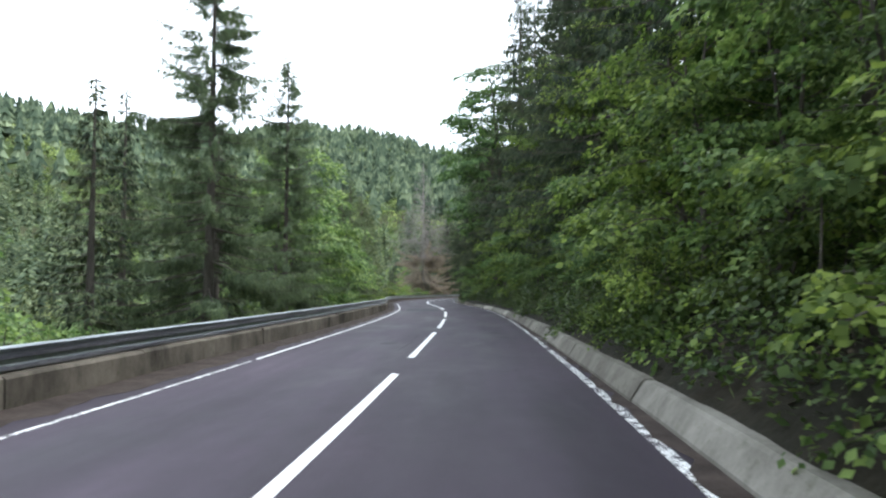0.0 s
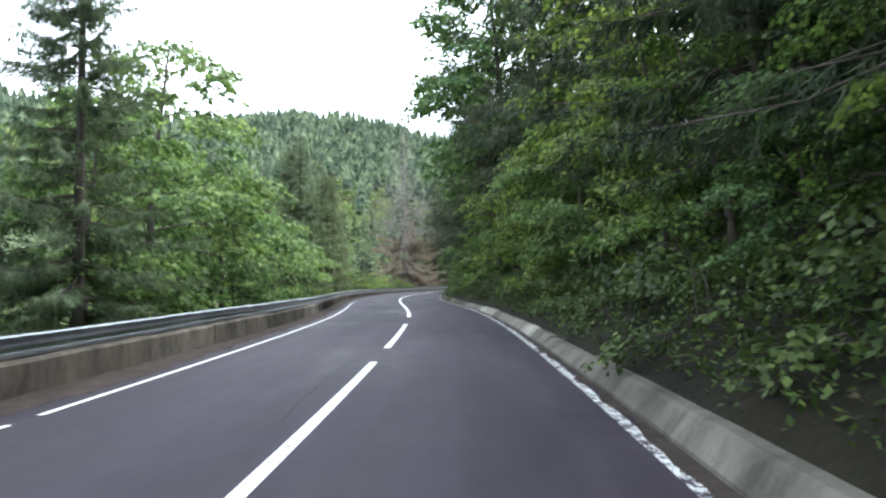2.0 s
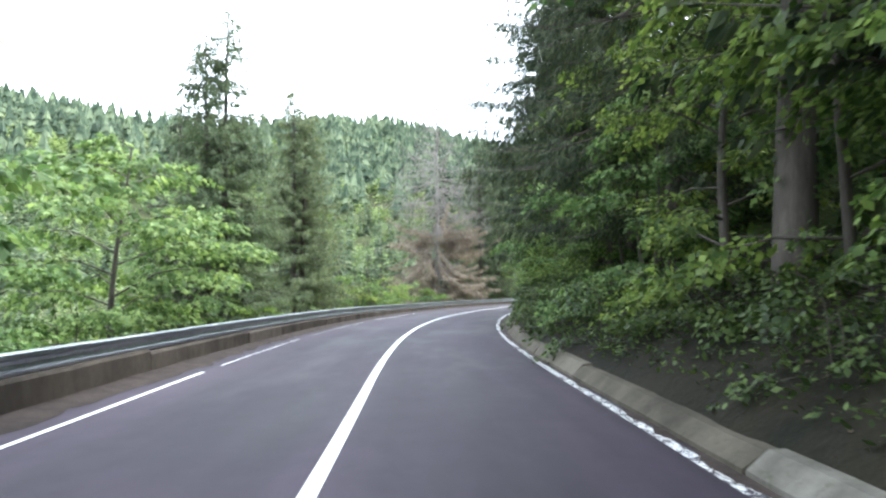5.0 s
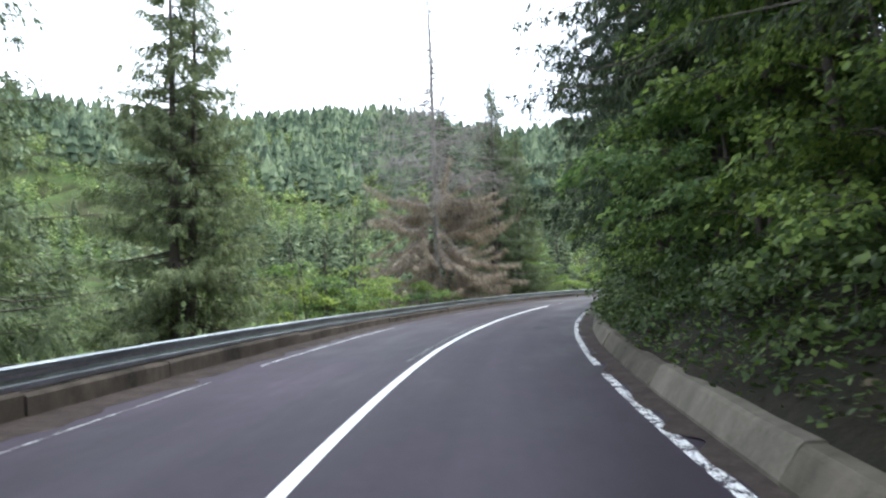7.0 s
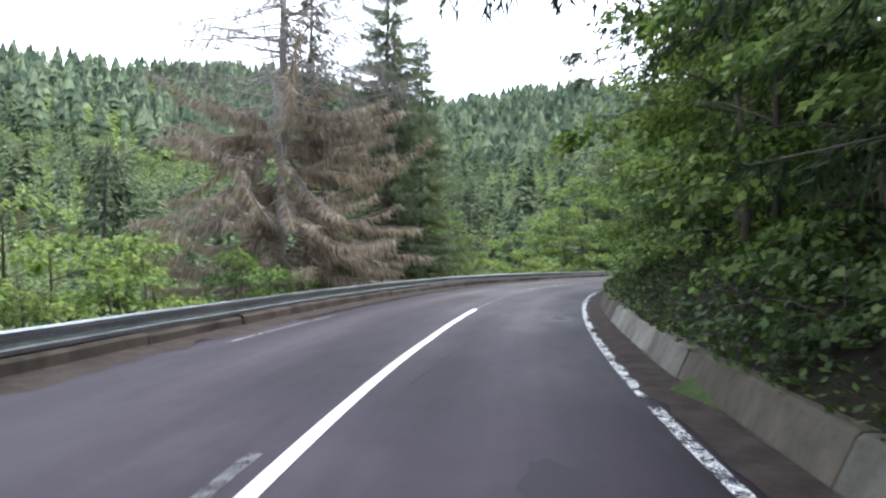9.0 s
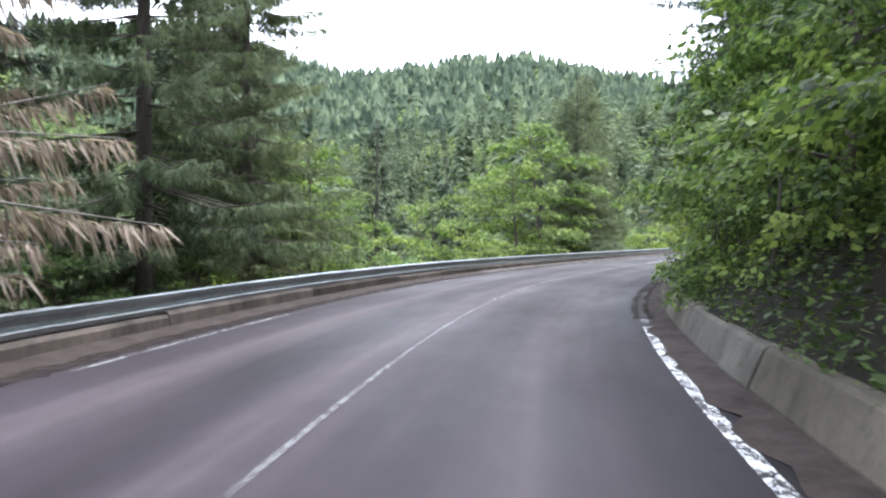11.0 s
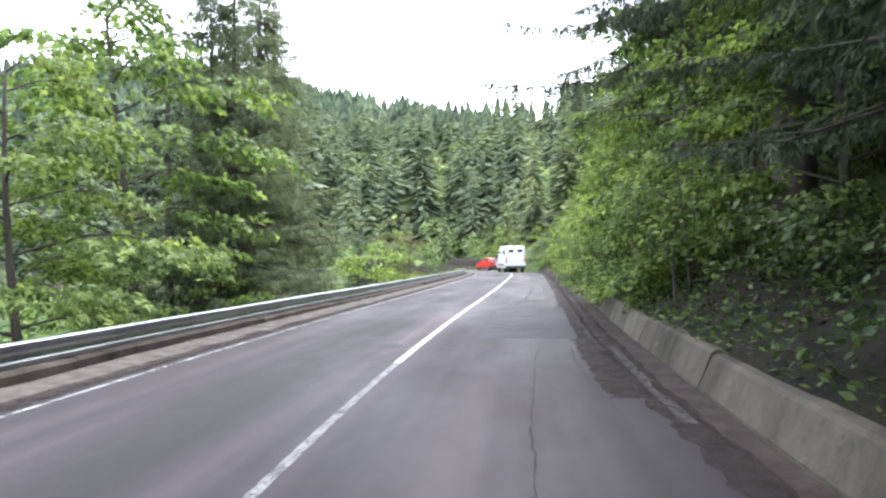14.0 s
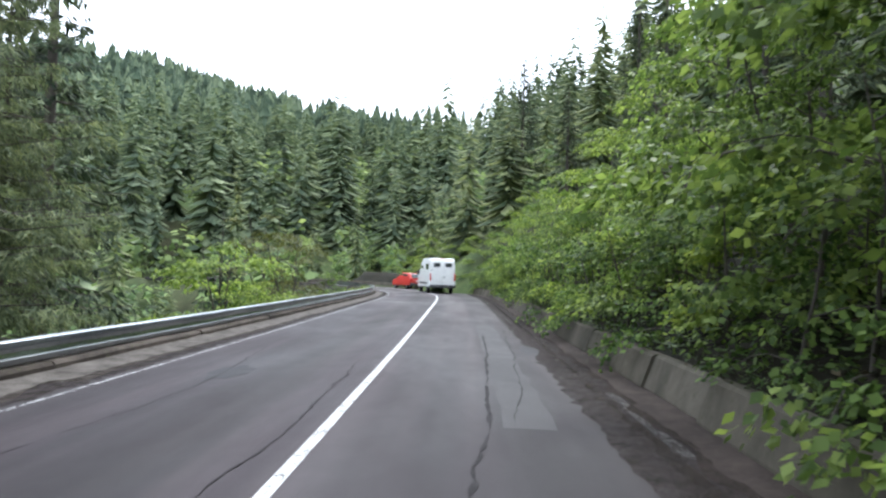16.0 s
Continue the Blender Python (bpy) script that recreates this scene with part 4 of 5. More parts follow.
while s < 170:
    if k % 5 in (0, 2, 3):
        put(spruces, k % 4 if k % 4 != 3 else 1, s, 8.6 + rng.uniform(-1.0, 2.2), rng.uniform(0, 6.28), rng.uniform(0.85, 1.1), dz=-0.6)
    else:
        put(talls, k % 3, s, 7.6 + rng.uniform(-0.8, 1.0), rng.uniform(0, 6.28), rng.uniform(0.75, 1.0), dz=-0.6)
    s += rng.uniform(4.8, 6.6)
    k += 1
for s, o, i, sc in ((176, 11, 1, 0.7), (184, 13, 2, 0.75), (192, 11.5, 1, 0.75), (201, 13, 0, 0.8), (210, 12, 2, 0.85), (218, 13, 0, 0.9)):
    put(spruces, i, s, o, s * 1.3, sc, dz=-0.6)
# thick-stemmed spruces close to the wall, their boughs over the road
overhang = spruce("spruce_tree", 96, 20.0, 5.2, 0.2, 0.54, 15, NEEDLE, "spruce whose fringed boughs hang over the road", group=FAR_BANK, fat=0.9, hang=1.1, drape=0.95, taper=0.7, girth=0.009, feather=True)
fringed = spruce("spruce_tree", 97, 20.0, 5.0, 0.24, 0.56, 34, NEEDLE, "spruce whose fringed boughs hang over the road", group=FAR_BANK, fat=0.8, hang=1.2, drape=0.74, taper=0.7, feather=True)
stand(fringed, 141.0, 6.3, 2.6, 1.0, -1.0)
again(fringed, 159.8, 6.0, 0.6, 1.15, "old spruce with a thick trunk beside the wall", -1.5)
again(fringed, 152.5, 5.9, 3.9, 1.1, dz=-1.0)
again(fringed, 145.5, 5.9, 4.4, 0.95, dz=-2.5)
stand(overhang, 91.5, 6.8, 2.6, 1.0, -1.6)
again(overhang, 107.5, 6.2, 1.2, 1.0)
again(overhang, 86.0, 6.3, 4.2, 1.0)
for s, o, sc in ((9.0, 7.8, 1.0), (16.5, 7.6, 0.95), (24.0, 7.4, 1.0), (38.5, 7.6, 1.0), (31.0, 6.9, 1.0), (51.0, 6.8, 1.1), (76.0, 6.6, 0.95), (80.5, 6.2, 0.9)):
    again(overhang, s, o, s * 0.7, sc)
for s, o, a in ((97.5, 6.2, 0.4), (94.2, 6.4, 1.9), (96.0, 5.8, 3.0)):
    again(overhang, s, o, a, 1.0, "spruce with long drooping boughs low over the road", -2.2)
put(spruces, 0, 60.5, 7.6, 2.2, 1.35)
for s, o in ((68.5, 6.3), (73.0, 6.5), (78.5, 6.7), (28.0, 6.6), (34.5, 6.6)):
    again(overhang, s, o, s * 1.7, 0.9, "dark spruce with low boughs close to the wall", -1.8)
for s, o, a in ((142.6, 5.8, 2.2), (144.4, 5.7, 5.1), (148.4, 6.0, 3.5)):
    again(fringed, s, o, a, 0.82, "dark spruce with low boughs close to the wall", -2.6)
put(spruces, 0, 46.0, 7.6, 3.2, 1.15)
put(spruces, 1, 35.0, 7.8, 0.2, 1.2)
tallest = broadleaf("tall_ash_tree", 141, 20.5, 4.6, 0.34, 0.25, LEAF_MAPLE, spray=1.1, per=52, gap=0.3, label="very tall broadleaf tree with boughs over the road", group=FAR_BANK)
stand(tallest, 62.0, 5.9, 0.5, 1.05, -0.5)

# Leaf colour darkened to stand for the deep shade under the canopy.
LEAF_SHADE = make_leaf("shaded_bank_leaf", (0.034, 0.058, 0.018), (0.105, 0.15, 0.045), 0.28, 0.5)
brambles = [broadleaf("bramble_bush", 160 + k, (1.5, 1.2)[k], (1.05, 0.95)[k], 0.05, 0.1, LEAF_SHADE, stems=5, spray=0.4, per=15, gap=0.25,
                      label="brambles above the wall, leaf colour darkened for shade", category="bush", group="brambles on the bank") for k in range(2)]
s, k = 6.0, 0
while s < 151:
    if s < 100 or s > 136:
        put(brambles, k % 2, s, 4.85 + rng.uniform(-0.15, 0.7), rng.uniform(0, 6.28), rng.uniform(0.65, 1.0))
    s += rng.uniform(0.9, 1.6)
    k += 1

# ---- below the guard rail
# Both grey-green needle colours are lightened to carry veiling glare and haze.
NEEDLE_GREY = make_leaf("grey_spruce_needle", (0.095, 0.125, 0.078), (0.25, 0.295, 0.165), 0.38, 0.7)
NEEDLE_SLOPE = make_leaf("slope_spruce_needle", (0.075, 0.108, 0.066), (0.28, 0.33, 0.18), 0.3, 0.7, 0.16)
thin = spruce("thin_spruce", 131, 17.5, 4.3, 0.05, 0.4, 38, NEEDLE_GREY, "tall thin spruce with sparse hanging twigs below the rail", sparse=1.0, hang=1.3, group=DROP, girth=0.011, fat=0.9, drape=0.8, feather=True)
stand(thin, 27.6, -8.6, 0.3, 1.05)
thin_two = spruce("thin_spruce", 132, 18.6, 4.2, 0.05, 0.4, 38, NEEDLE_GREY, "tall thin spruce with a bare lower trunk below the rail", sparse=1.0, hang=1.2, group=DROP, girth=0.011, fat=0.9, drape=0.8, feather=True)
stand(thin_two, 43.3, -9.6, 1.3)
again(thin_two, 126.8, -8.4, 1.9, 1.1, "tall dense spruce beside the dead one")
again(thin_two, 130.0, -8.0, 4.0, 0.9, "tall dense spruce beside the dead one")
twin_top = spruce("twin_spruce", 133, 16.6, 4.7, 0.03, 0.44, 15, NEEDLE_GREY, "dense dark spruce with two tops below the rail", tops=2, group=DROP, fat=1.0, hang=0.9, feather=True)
stand(twin_top, 96.0, -11.4, 0.5, 1.13)
dead = spruce("dead_spruce", 134, 26.5, 6.2, 0.05, 0.32, 44, NEEDLE_DEAD, "dead spruce, bare grey top and rust-brown lower twigs", hang=1.3, drape=1.15, wild=0.28, group=DROP, bare=0.64, fat=0.34, girth=0.009, taper=0.62)
for s, o, a, sc in ((84.8, -9.9, 3.1, 1.1), (167.0, -10.2, 2.5, 1.05), (172.5, -11.5, 0.9, 1.2), (37.0, -11.5, 2.2, 0.75)):
    again(twin_top, s, o, a, sc, "dense dark spruce with drooping boughs below the rail")
stand(dead, 118.8, -9.4, 0.0)
for i, s, o, sc in ((1, 90.0, -15.5, 1.1), (3, 104.5, -9.6, 0.8), (3, 113.0, -12.4, 1.05), (3, 109.0, -14.5, 1.1), (0, 131.0, -10.5, 1.05), (1, 124.5, -11.5, 1.2), (0, 131.5, -11.5, 1.0),
                    (2, 136.0, -13.5, 1.0),  (0, 183.0, -15.0, 1.25), (1, 24.0, -11.0, 0.72), (1, 33.5, -10.4, 0.78), (2, 38.5, -11.2, 0.8), (2, 168.5, -14.0, 1.1), (1, 177.0, -12.5, 0.85),
                    (1, 14.0, -17.0, 0.8), (0, 36.0, -16.0, 0.9), (2, 51.0, -17.0, 0.9), (3, 153.0, -14.0, 1.3), (2, 147.0, -15.0, 0.95), (3, 198.0, -13.0, 1.0)):
    put(spruces, i, s, o, rng.uniform(0, 6.28), sc, "dark green spruce below the guard rail")
for i, s, o, sc in ((0, 53.0, -10.4, 1.25), (1, 46.5, -10.8, 1.15), (1, 59.0, -9.6, 1.1), (2, 64.5, -10.9, 1.3), (1, 58.0, -12.5, 0.95), (2, 76.5, -9.8, 1.05), (1, 70.5, -12.0, 0.9), (1, 82.5, -10.5, 0.85),
                    (2, 161.0, -11.4, 1.35), (1, 155.0, -9.8, 1.0), (2, 18.0, -12.5, 0.8), (1, 8.0, -12.0, 0.7), (2, 134.0, -9.0, 0.72), (2, 122.5, -13.0, 0.6)):
    put(light_maples if s > 128 else maples, i % 2 if s > 128 else i, s, o, rng.uniform(0, 6.28), sc)
for i, s, o, sc in ((0, 144.5, -6.9, 1.05), (2, 147.5, -7.2, 0.9), (1, 141.0, -8.4, 1.0), (3, 150.5, -7.6, 0.85), (2, 138.0, -7.4, 0.8), (1, 158.0, -7.2, 0.8),
                    (0, 12.0, -8.8, 0.85), (3, 17.5, -8.2, 0.8), (1, 7.0, -8.5, 0.9), (2, 22.0, -8.0, 0.7), (1, 60.5, -7.6, 0.8), (0, 68.0, -7.4, 0.75),
                    (3, 48.0, -7.8, 0.75), (0, 73.0, -7.2, 0.75), (1, 36.0, -9.0, 0.8), (2, 107.5, -8.4, 0.85), (0, 110.5, -7.4, 0.8), (3, 114.5, -7.2, 0.75),
                    (1, 104.0, -7.6, 0.7), (0, 130.0, -7.2, 0.85), (3, 125.0, -6.9, 0.75), (2, 133.5, -6.8, 0.8), (3, 165.0, -7.4, 0.75), (1, 198.0, -9.2, 0.9)):
    put(light_saplings if s > 128 else saplings, i % (2 if s > 128 else 3), s, o - 1.7, rng.uniform(0, 6.28), sc)
for i, s, o, sc in ((0, 106.6, -8.6, 0.95), (1, 110.2, -8.6, 0.95), (0, 102.8, -8.8, 1.0), (1, 113.8, -8.4, 0.85), (1, 99.5, -8.8, 0.95), (0, 117.0, -8.0, 0.65)):
    put(light_saplings, i, s, o, rng.uniform(0, 6.28), sc)
lone = broadleaf("young_maple", 71, 5.6, 2.5, 0.1, 0.17, LEAF_YOUNG, True, stems=3, spray=0.7, per=28, gap=0.34, label="bright yellow-green young maple below the rail", group=DROP)
stand(lone, 188.2, -9.8, 0.4, 1.28)
for k in range(3):
    olive = broadleaf("willow_tree", 74 + k, 8.0, 2.7, 0.1, 0.15, LEAF_OLIVE, stems=3, spray=0.7, per=22, gap=0.4, label="dull olive-brown willow below the rail", group=DROP)
    stand(olive, 200.0 + 5.5 * k, -9.5 - 1.0 * k, k * 1.1, 1.0)
for k in range(58):
    s = -4 + k * 3.75 + rng.uniform(-1.4, 1.4)
    if rng.random() < 0.72 and not 36 < s < 41:
        put(bushes, (0, 2, 1)[k % 3], s, -6.5 - rng.uniform(0, 0.9), rng.uniform(0, 6.28), rng.uniform(0.65, 0.9))


# ---------------------------------------------------------------- undergrowth, stuff that nobody could count


def scatter_leaves(name, n, s0, s1, o0, o1, size, mat, label, category, seed, upright, lift=0.0):
    g = np.random.default_rng(seed)
    sv, ov = g.uniform(s0, s1, n), g.uniform(min(o0, o1), max(o0, o1), n)
    pts = np.array([at(a, b) for a, b in zip(sv, ov)])
    z = land(pts[:, :2])
    near = np.abs(ov) < 5.3
    z = np.where(near & (ov > 0), wall_top(sv) - 0.02 + np.clip(ov - wall_foot(sv) - 0.33, 0, None) * 0.72, z)
    z = np.where(near & (ov < 0), np.maximum(rail_top(sv) - 0.36, 0.05) - np.clip(-ov - 4.45, 0, None) * 0.5, z)
    pts[:, 2] = z + 0.03 + g.uniform(0, lift, n)
    along = g.normal(0, 1, (n, 3)) * np.array([1, 1, 0.2]) + np.array([0, 0, upright])
    v, f = stamp(PLAIN, PLAIN_F, pts, along, np.array([0, 0, 1.0]) + g.normal(0, 0.5, (n, 3)), size * g.uniform(0.5, 1.5, n), 0.7 if upright < 1 else 0.22)
    tagged(new(name, mesh_np(name, v, f, mat)), label, category, kind="stuff")


scatter_leaves("undergrowth", 80000, -6, 205, 3.64, 6.2, 0.09, LEAF_SHADE, "ivy, ferns and seedlings on the bank, leaf colour darkened for shade", "undergrowth", 5, 0.5, 0.2)
scatter_leaves("ferns", 26000, -4, 208, 6.0, 13.0, 0.22, LEAF_SHADE, "ferns and brambles under the trees up the bank", "undergrowth", 9, 0.6, 0.5)
scatter_leaves("weeds", 9000, -6, 210, -4.5, -7.0, 0.2, LEAF_YOUNG, "low weeds behind the guard rail", "weeds", 6, 0.8)
scatter_leaves("grass", 14000, -6, 210, -4.42, -5.6, 0.3, LEAF_YOUNG, "long grass blades along the guard rail", "grass", 7, 1.8)
scatter_leaves("herbs", 3500, 12.5, 21, 3.75, 5.0, 0.13, LEAF_SHADE, "low green herbs above the wall", "herbs", 17, 0.8, 0.4)
scatter_leaves("dead_leaves", 9000, -6, 210, 3.8, 6.8, 0.1, EARTH, "brown fallen leaves on the bank", "leaf litter", 8, 0.0)


# ---------------------------------------------------------------- wooded slopes across the valley
def near_spruce(g, tiers, per, wide=0.22):
    """A conifer of the middle distance, bough by bough."""
    pv, pa, pl = [], [], []
    for i in range(tiers):
        f = i / tiers
        for j in range(per if f < 0.8 else per - 2):
            a = g.uniform(0, 6.28)
            pv.append((0, 0, 0.06 + 0.9 * f + g.uniform(-0.02, 0.02)))
            pa.append((math.cos(a), math.sin(a), -0.2 - 0.35 * (1 - f)))
            pl.append((0.15 * (1 - f) ** 0.8 + 0.02) * g.uniform(0.7, 1.25))
    shape = np.array([(0, 0, 0.02), (wide, 0.5, -0.1), (0, 1.0, -0.06), (-wide, 0.5, -0.1)])
    return stamp(shape, PLAIN_F, np.array(pv), np.array(pa, float), np.array([[0, 0, 1.0]] * len(pv)), np.array(pl))


def skirt_spruce(g, tiers, points):
    """A conifer seen from afar: skirts of drooping boughs one above another, each with a ragged hem."""
    v, f = [], []
    for i in range(tiers):
        u = i / tiers
        r = (0.155 * (1 - u) ** 0.85 + 0.01) * g.uniform(0.8, 1.15)
        top, hem = 0.05 + 0.95 * min(1.0, u + 1.9 / tiers), 0.05 + 0.95 * u
        n0, turn0 = len(v), g.uniform(0, 6.28)
        v.append((g.normal(0, 0.006), g.normal(0, 0.006), top))
        for j in range(points):
            k = r * (g.uniform(0.85, 1.25) if j % 2 else g.uniform(0.35, 0.65))
            a = turn0 + (j + g.uniform(-0.3, 0.3)) / points * 2 * math.pi
            v.append((k * math.cos(a), k * math.sin(a), hem + (0.0 if j % 2 else 0.35 / tiers) + g.normal(0, 0.012)))
        f += [(n0, n0 + 1 + j, n0 + 1 + (j + 1) % points) for j in range(points)]
    return np.array(v), np.array(f)


def far_round(g, n, size):
    lobes = unit(g.normal(0, 1, (9, 3))) * np.array([0.2, 0.2, 0.26])
    d = unit(g.normal(0, 1, (n, 3)))
    place = lobes[g.integers(0, 9, n)] + d * g.uniform(0.1, 0.17, (n, 1)) + np.array([0, 0, 0.52])
    along = d + g.normal(0, 0.6, (n, 3)) - np.array([0, 0, 0.4])
    return stamp(PLAIN, PLAIN_F, place, along, np.array([0, 0, 1.0]) + d * 0.7 + g.normal(0, 0.3, (n, 3)), size * g.uniform(0.7, 1.4, n), 1.1)


def forest(name, xy, tall, kinds, mat, label, seed, girth=1.0):
    g = np.random.default_rng(seed)
    z = land(xy)
    vs, fs, n0 = [], [], 0
    which = g.integers(0, len(kinds), len(xy))
    for w, (tv, tf) in enumerate(kinds):
        sel = np.where(which == w)[0]
        m = len(sel)
        if not m:
            continue
        a, hh = g.uniform(0, 6.28, m), tall[sel]
        ww = hh * g.uniform(0.85, 1.35, m) * girth
        x = (tv[None, :, 0] * np.cos(a)[:, None] - tv[None, :, 1] * np.sin(a)[:, None]) * ww[:, None] + xy[sel, 0][:, None]
        y = (tv[None, :, 0] * np.sin(a)[:, None] + tv[None, :, 1] * np.cos(a)[:, None]) * ww[:, None] + xy[sel, 1][:, None]
        zz = tv[None, :, 2] * hh[:, None] + z[sel][:, None] - 0.6
        vs.append(np.stack([x, y, zz], -1).reshape(-1, 3))
        fs.append((tf[None] + (np.arange(m) * len(tv))[:, None, None] + n0).reshape(-1, 3))
        n0 += m * len(tv)
    tagged(new(name, mesh_np(name, np.vstack(vs), np.vstack(fs), mat)), label, "forest", kind="stuff")


g = np.random.default_rng(300)
cand = np.column_stack([g.uniform(-640, 520, 120000), g.uniform(-20, 900, 120000)])
west = np.degrees(np.arctan2(-cand[:, 0], cand[:, 1] + 5))
east = np.degrees(np.arctan2(-(cand[:, 0] - 27), cand[:, 1] - 140))
cand = cand[(west < np.where(np.hypot(cand[:, 0], cand[:, 1]) < 480, 62, 46)) & ((east > -80) | (cand[:, 1] < 160)) & (cand[:, 0] < 420)]
fs_, fo = road_offset(cand)
dist = np.abs(fo)
eye = np.minimum(np.hypot(cand[:, 0], cand[:, 1] - 40), np.hypot(cand[:, 0] - 22, cand[:, 1] - 142))
keep = (((fo < -16) | ((fs_ > 203) & (fo < -9))) & (dist < 690)) | ((fo > 13) & (fo < 90)) | ((fs_ > 214) & (fo > 9) & (fo < 720))
keep &= g.random(len(cand)) < np.where(eye < 110, 0.4, np.where(eye < 250, 0.2, 0.15)) * np.where((cand[:, 0] > 48) & (cand[:, 1] > 165) & (eye < 260), 0.6, 1.0)
cand, fo, eye, fs_ = cand[keep], fo[keep], eye[keep], fs_[keep]
seen = (fo < 0) | (fs_ > 195) | (fo < 19)
cand, fo, eye, fs_ = cand[seen], fo[seen], eye[seen], fs_[seen]
grove = waves(cand[:, 0], cand[:, 1], 24, 2.0) + g.normal(0, 0.8, len(cand))
leafy = grove > np.where(fo < 0, np.where(eye < 110, -0.1, np.where(cand[:, 0] > 60, -0.3, -0.1)), 0.5) - 0.1 * smooth(110, 200, eye) + 0.4 * smooth(260, 420, eye)
# The HAZY and slope greens below carry haze in their base colour.
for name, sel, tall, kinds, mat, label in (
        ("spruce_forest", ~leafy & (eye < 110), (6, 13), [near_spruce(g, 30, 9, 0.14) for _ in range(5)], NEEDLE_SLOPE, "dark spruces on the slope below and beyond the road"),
        ("spruce_forest", ~leafy & (eye >= 110) & (eye < 290), (12, 25), [near_spruce(g, 24, 7) for _ in range(7)], HAZY_NEEDLE, "dense dark spruce forest on the near valley sides"),
        ("spruce_forest", ~leafy & (eye >= 290), (15, 27), [skirt_spruce(g, 6, 8) for _ in range(9)], HAZY_NEEDLE, "dense spruce forest up to the ridge"),
        ("broadleaf_forest", leafy & (eye < 110), (4, 9), [far_round(g, 150, 0.085) for _ in range(5)], HAZY_LEAF, "light green broadleaf trees on the near slope"),
        ("broadleaf_forest", leafy & (eye >= 110) & (eye < 280), (5, 10), [far_round(g, 80, 0.105) for _ in range(6)], HAZY_LEAF, "light green broadleaf trees across the valley"),
        ("broadleaf_forest", leafy & (eye >= 280), (6, 11), [far_round(g, 36, 0.16) for _ in range(8)], HAZY_LEAF, "light green broadleaf trees on the far valley sides")):
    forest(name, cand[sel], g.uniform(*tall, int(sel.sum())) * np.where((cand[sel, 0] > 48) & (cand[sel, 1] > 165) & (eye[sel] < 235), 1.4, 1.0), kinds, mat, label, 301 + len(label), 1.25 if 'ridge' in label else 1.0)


# ---------------------------------------------------------------- vehicles
WHITE = make_rough("white_paint", (0.72, 0.72, 0.7), (0.8, 0.8, 0.78), 1.2, rough=0.35, relief=0.02, distance=0.002)
RED = make_rough("red_paint", (0.5, 0.03, 0.025), (0.62, 0.05, 0.035), 1.2, rough=0.3, relief=0.02, distance=0.002)
RUBBER = make_rough("rubber", (0.015, 0.015, 0.015), (0.03, 0.03, 0.03), 8)
PLASTIC = make_rough("grey_plastic", (0.04, 0.04, 0.042), (0.07, 0.07, 0.07), 6, rough=0.6)
GLASS = material("tinted_glass", (0.05, 0.055, 0.055), 0.06)
LAMP_RED = material("red_lamp_glass", (0.5, 0.02, 0.02), 0.2)
PLATE = material("plate_white", (0.75, 0.75, 0.72), 0.5)
RIM = material("rim_metal", (0.45, 0.45, 0.46), 0.4, 0.8)


def block(size, centre, bevel=0.03, segments=2, taper=None):
    """A bevelled block; taper(x, y, z) may move its corners."""
    bm = bmesh.new()
    bmesh.ops.create_cube(bm, size=1.0, matrix=Matrix.Translation(centre) @ Matrix.Diagonal((*size, 1)))
    if taper:
        for v in bm.verts:
            v.co = taper(v.co)
    if bevel:
        bmesh.ops.bevel(bm, geom=list(bm.edges), offset=bevel, segments=segments, affect="EDGES", profile=0.6)
    for f in bm.faces:
        f.smooth = True
    return bm


def profile_body(outline, half, bevel, pinch):
    """A vehicle's body: a side outline (y, z), drawn out across and narrowed towards the roof by pinch(z)."""
    bm = bmesh.new()
    sides = []
    for sgn in (-1, 1):
        sides.append([bm.verts.new((sgn * half * pinch(z), y, z)) for y, z in outline])
    n = len(outline)
    for j in range(n):
        bm.faces.new((sides[0][j], sides[0][(j + 1) % n], sides[1][(j + 1) % n], sides[1][j]))
    bm.faces.new(sides[0][::-1])
    bm.faces.new(sides[1])
    bmesh.ops.recalc_face_normals(bm, faces=list(bm.faces))
    bmesh.ops.bevel(bm, geom=[e for e in bm.edges if not e.is_boundary], offset=bevel, segments=3, affect="EDGES", profile=0.6)
    for f in bm.faces:
        f.smooth = True
    return bm


def wheel(parent, x, y, radius, width):
    hub = part("wheel", ring_mesh(radius, radius * 0.62, width), RUBBER, parent)
    hub.location = (x, y, radius)
    bm = bmesh.new()
    bmesh.ops.create_cone(bm, cap_ends=True, segments=20, radius1=radius * 0.62, radius2=radius * 0.56, depth=width * 0.8, matrix=Matrix.Rotation(radians(90), 4, "Y"))
    rim = part("rim", bm, RIM, hub)
    return hub


def ring_mesh(outer, inner, width):
    bm = bmesh.new()
    rows = []
    sect = [(inner, -width / 2), (outer * 0.94, -width / 2), (outer, -width * 0.35), (outer, width * 0.35), (outer * 0.94, width / 2), (inner, width / 2)]
    for i in range(24):
        a = i / 24 * 2 * math.pi
        rows.append([bm.verts.new((x, r * math.cos(a), r * math.sin(a))) for r, x in sect])
    for i in range(24):
        for j in range(6):
            bm.faces.new((rows[i][j], rows[i][(j + 1) % 6], rows[(i + 1) % 24][(j + 1) % 6], rows[(i + 1) % 24][j]))
    bmesh.ops.recalc_face_normals(bm, faces=list(bm.faces))
    return bm


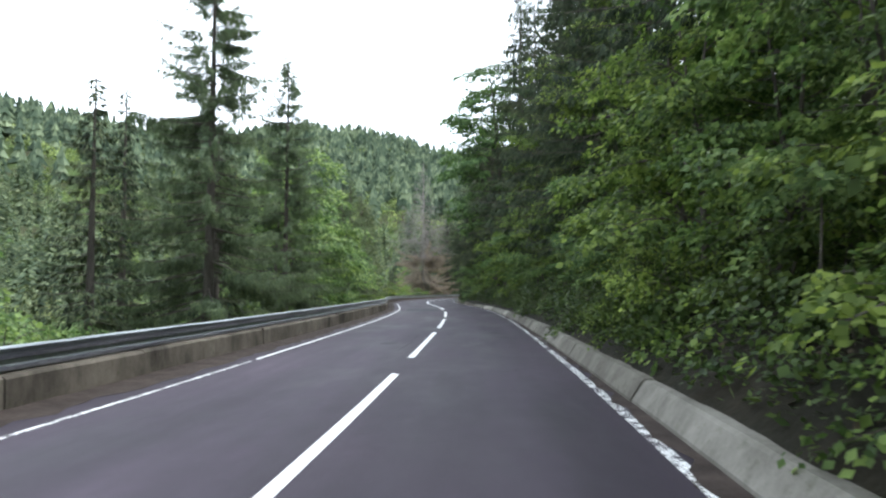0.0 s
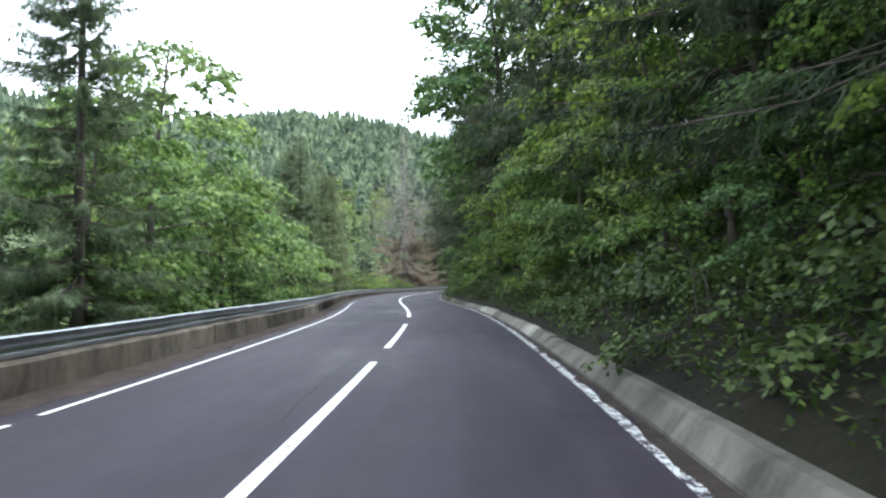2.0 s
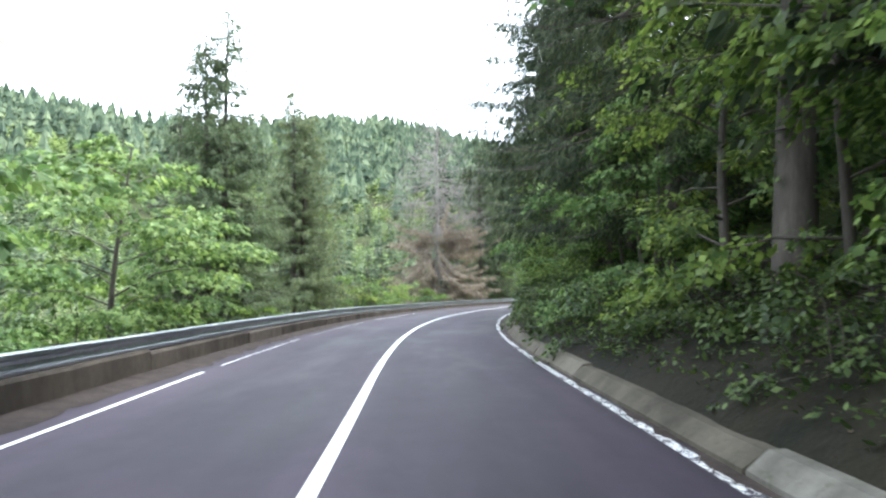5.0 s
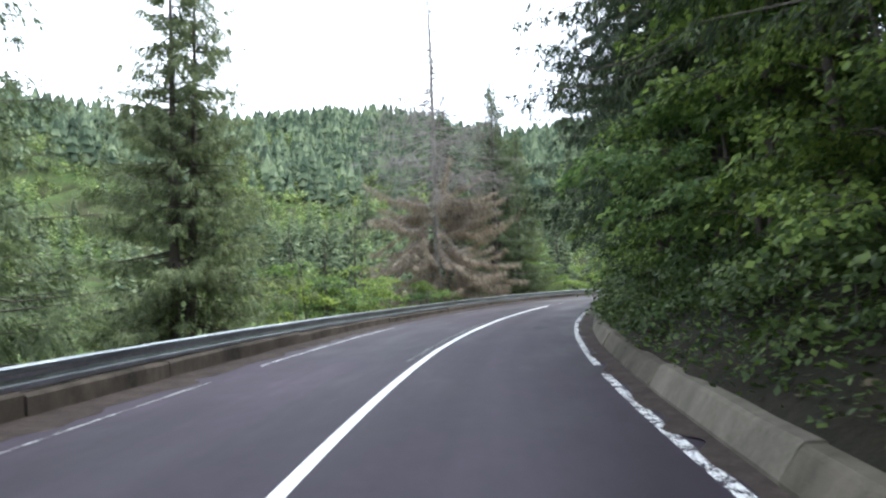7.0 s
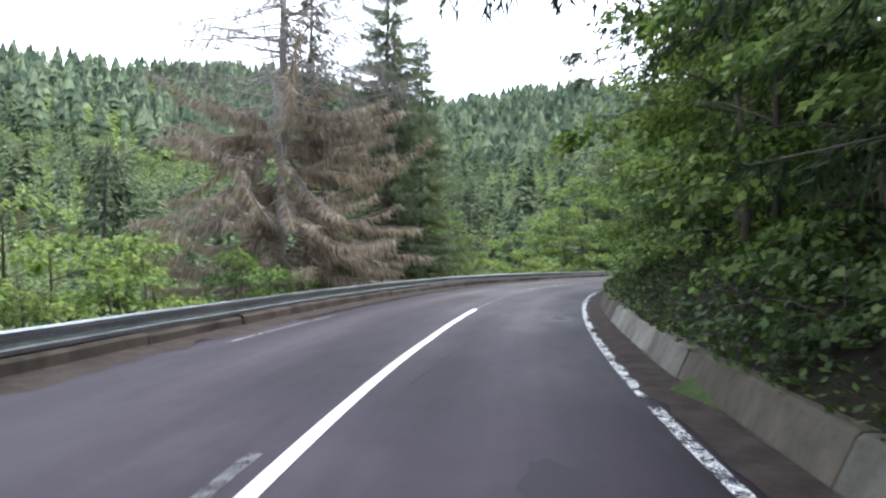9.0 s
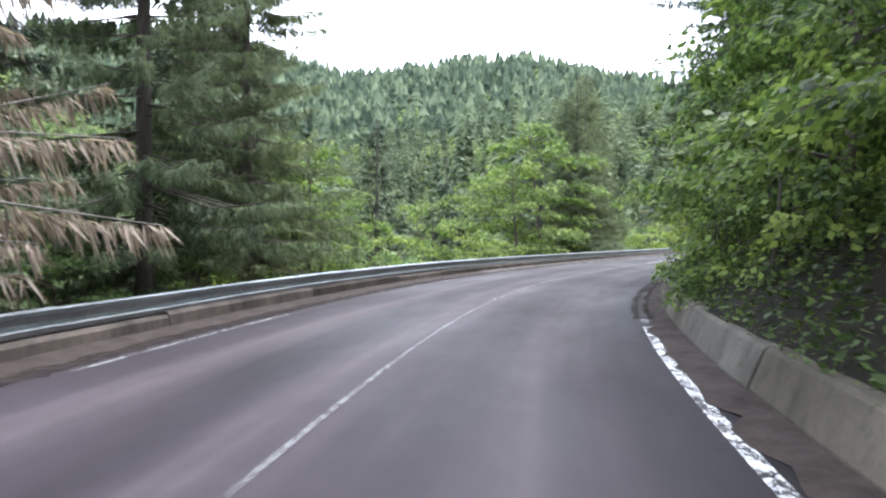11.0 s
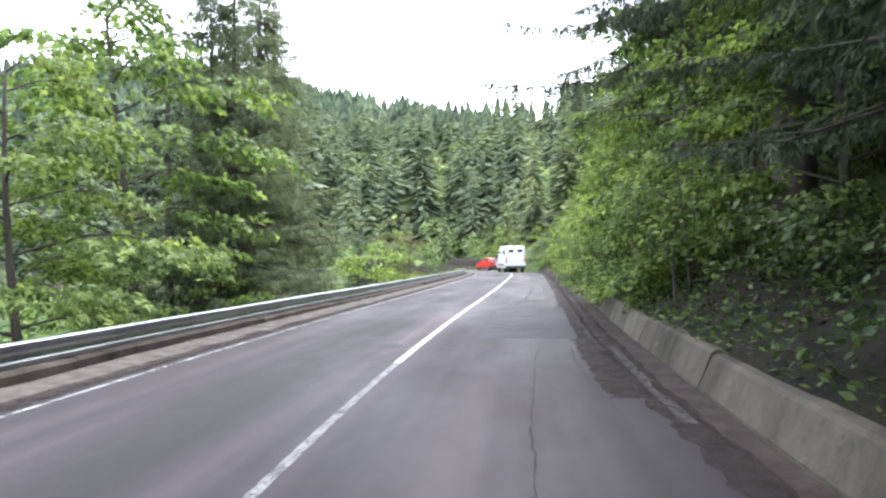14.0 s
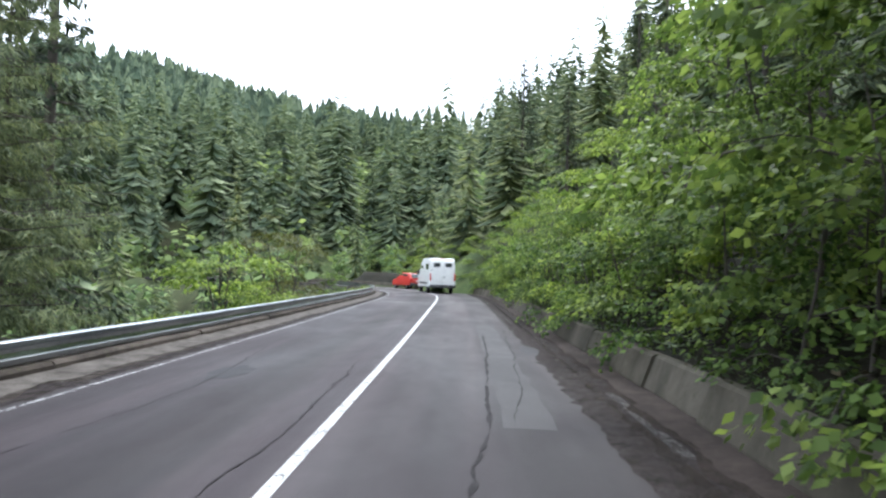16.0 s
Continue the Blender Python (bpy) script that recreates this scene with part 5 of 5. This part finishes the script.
van = tagged(new("panel_van"), "white high-roofed van with two dark rear windows on the road", "van")
outline = [(-2.9, 0.45), (-2.95, 0.75), (-2.86, 2.35), (-2.7, 2.58), (0.9, 2.62), (1.5, 2.4), (2.2, 1.55), (2.85, 1.3), (3.0, 0.95), (3.0, 0.4)]
part("body", profile_body(outline, 0.99, 0.08, lambda z: 1.0 if z < 1.2 else 1.0 - 0.1 * ((z - 1.2) / 1.4) ** 1.5), WHITE, van)
for sgn in (-1, 1):
    door = part("rear_door", block((0.84, 0.04, 1.75), (sgn * 0.425, -2.93, 1.5), 0.02, 2, lambda c: Vector((c.x, c.y + 0.06 * (c.z - 0.6) - 0.02, c.z))), WHITE, van)
    part("window", block((0.52, 0.03, 0.34), (sgn * 0.43, -2.875, 2.06), 0.05, 2), GLASS, door, "dark tinted rear window")
    part("tail_light", block((0.1, 0.05, 0.55), (sgn * 0.9, -2.93, 1.2), 0.015), LAMP_RED, van, "tall red tail light")
    part("side_window", block((0.03, 1.3, 0.55), (sgn * 0.925, -1.4, 1.9), 0.02), GLASS, van, "dark side window")
    part("side_window", block((0.03, 1.1, 0.6), (sgn * 0.94, 0.9, 1.75), 0.02), GLASS, van, "dark side window")
    part("mirror", block((0.18, 0.12, 0.34), (sgn * 1.12, 1.75, 1.5), 0.03), PLASTIC, van, "black door mirror")
    part("hinge", block((0.05, 0.05, 0.1), (sgn * 0.86, -2.94, 1.65), 0.01), PLASTIC, van)
    part("mud_strip", block((0.03, 4.0, 0.14), (sgn * 1.0, 0.0, 0.72), 0.01), PLASTIC, van)
    for y in (-1.75, 1.95):
        wheel(van, sgn * 0.86, y, 0.34, 0.22)
part("bumper", block((1.94, 0.2, 0.22), (0, -2.98, 0.52), 0.05), PLASTIC, van, "grey plastic bumper")
part("number_plate", block((0.52, 0.02, 0.11), (-0.15, -2.98, 0.92), 0.005), PLATE, van, "plain white plate")
part("door_handle", block((0.16, 0.05, 0.05), (0.12, -2.97, 1.2), 0.01), PLASTIC, van)
part("brake_light", block((0.4, 0.05, 0.05), (0, -2.75, 2.53), 0.01), LAMP_RED, van)
part("windscreen", block((1.6, 0.03, 0.85), (0, 1.9, 1.98), 0.02, 2, lambda c: Vector((c.x, c.y - (c.z - 1.98) * 0.85, c.z))), GLASS, van)
van.matrix_basis = Matrix.Translation(at(209.5, 1.0, crown(1.0) + 0.005)) @ Matrix.Rotation(radians(bearing(209.5) - 3), 4, "Z")

car = tagged(new("hatchback_car"), "small red hatchback ahead of the van on the road", "car")
outline = [(-1.9, 0.35), (-1.98, 0.7), (-1.9, 0.98), (-1.45, 1.42), (0.1, 1.46), (0.85, 0.98), (1.8, 0.8), (1.95, 0.55), (1.92, 0.3)]
part("body", profile_body(outline, 0.84, 0.07, lambda z: 1.0 if z < 0.95 else 1.0 - 0.2 * (z - 0.95) / 0.5), RED, car)
part("rear_window", block((1.15, 0.03, 0.4), (0, -1.74, 1.2), 0.03, 2, lambda c: Vector((c.x, c.y + (c.z - 1.2) * 0.95, c.z))), GLASS, car)
for sgn in (-1, 1):
    part("tail_light", block((0.2, 0.05, 0.28), (sgn * 0.7, -1.95, 0.82), 0.02), LAMP_RED, car)
    part("side_window", block((0.03, 1.5, 0.32), (sgn * 0.735, -0.45, 1.2), 0.02), GLASS, car)
    part("mirror", block((0.16, 0.1, 0.12), (sgn * 0.9, 0.5, 1.02), 0.03), RED, car)
    for y in (-1.2, 1.25):
        wheel(car, sgn * 0.74, y, 0.3, 0.18)
part("bumper", block((1.6, 0.14, 0.2), (0, -1.96, 0.45), 0.04), PLASTIC, car)
part("number_plate", block((0.52, 0.02, 0.11), (0, -1.985, 0.72), 0.005), PLATE, car, "plain white plate")
car.matrix_basis = Matrix.Translation(at(219.5, 2.1, crown(2.1) + 0.005)) @ Matrix.Rotation(radians(bearing(219.5)), 4, "Z")
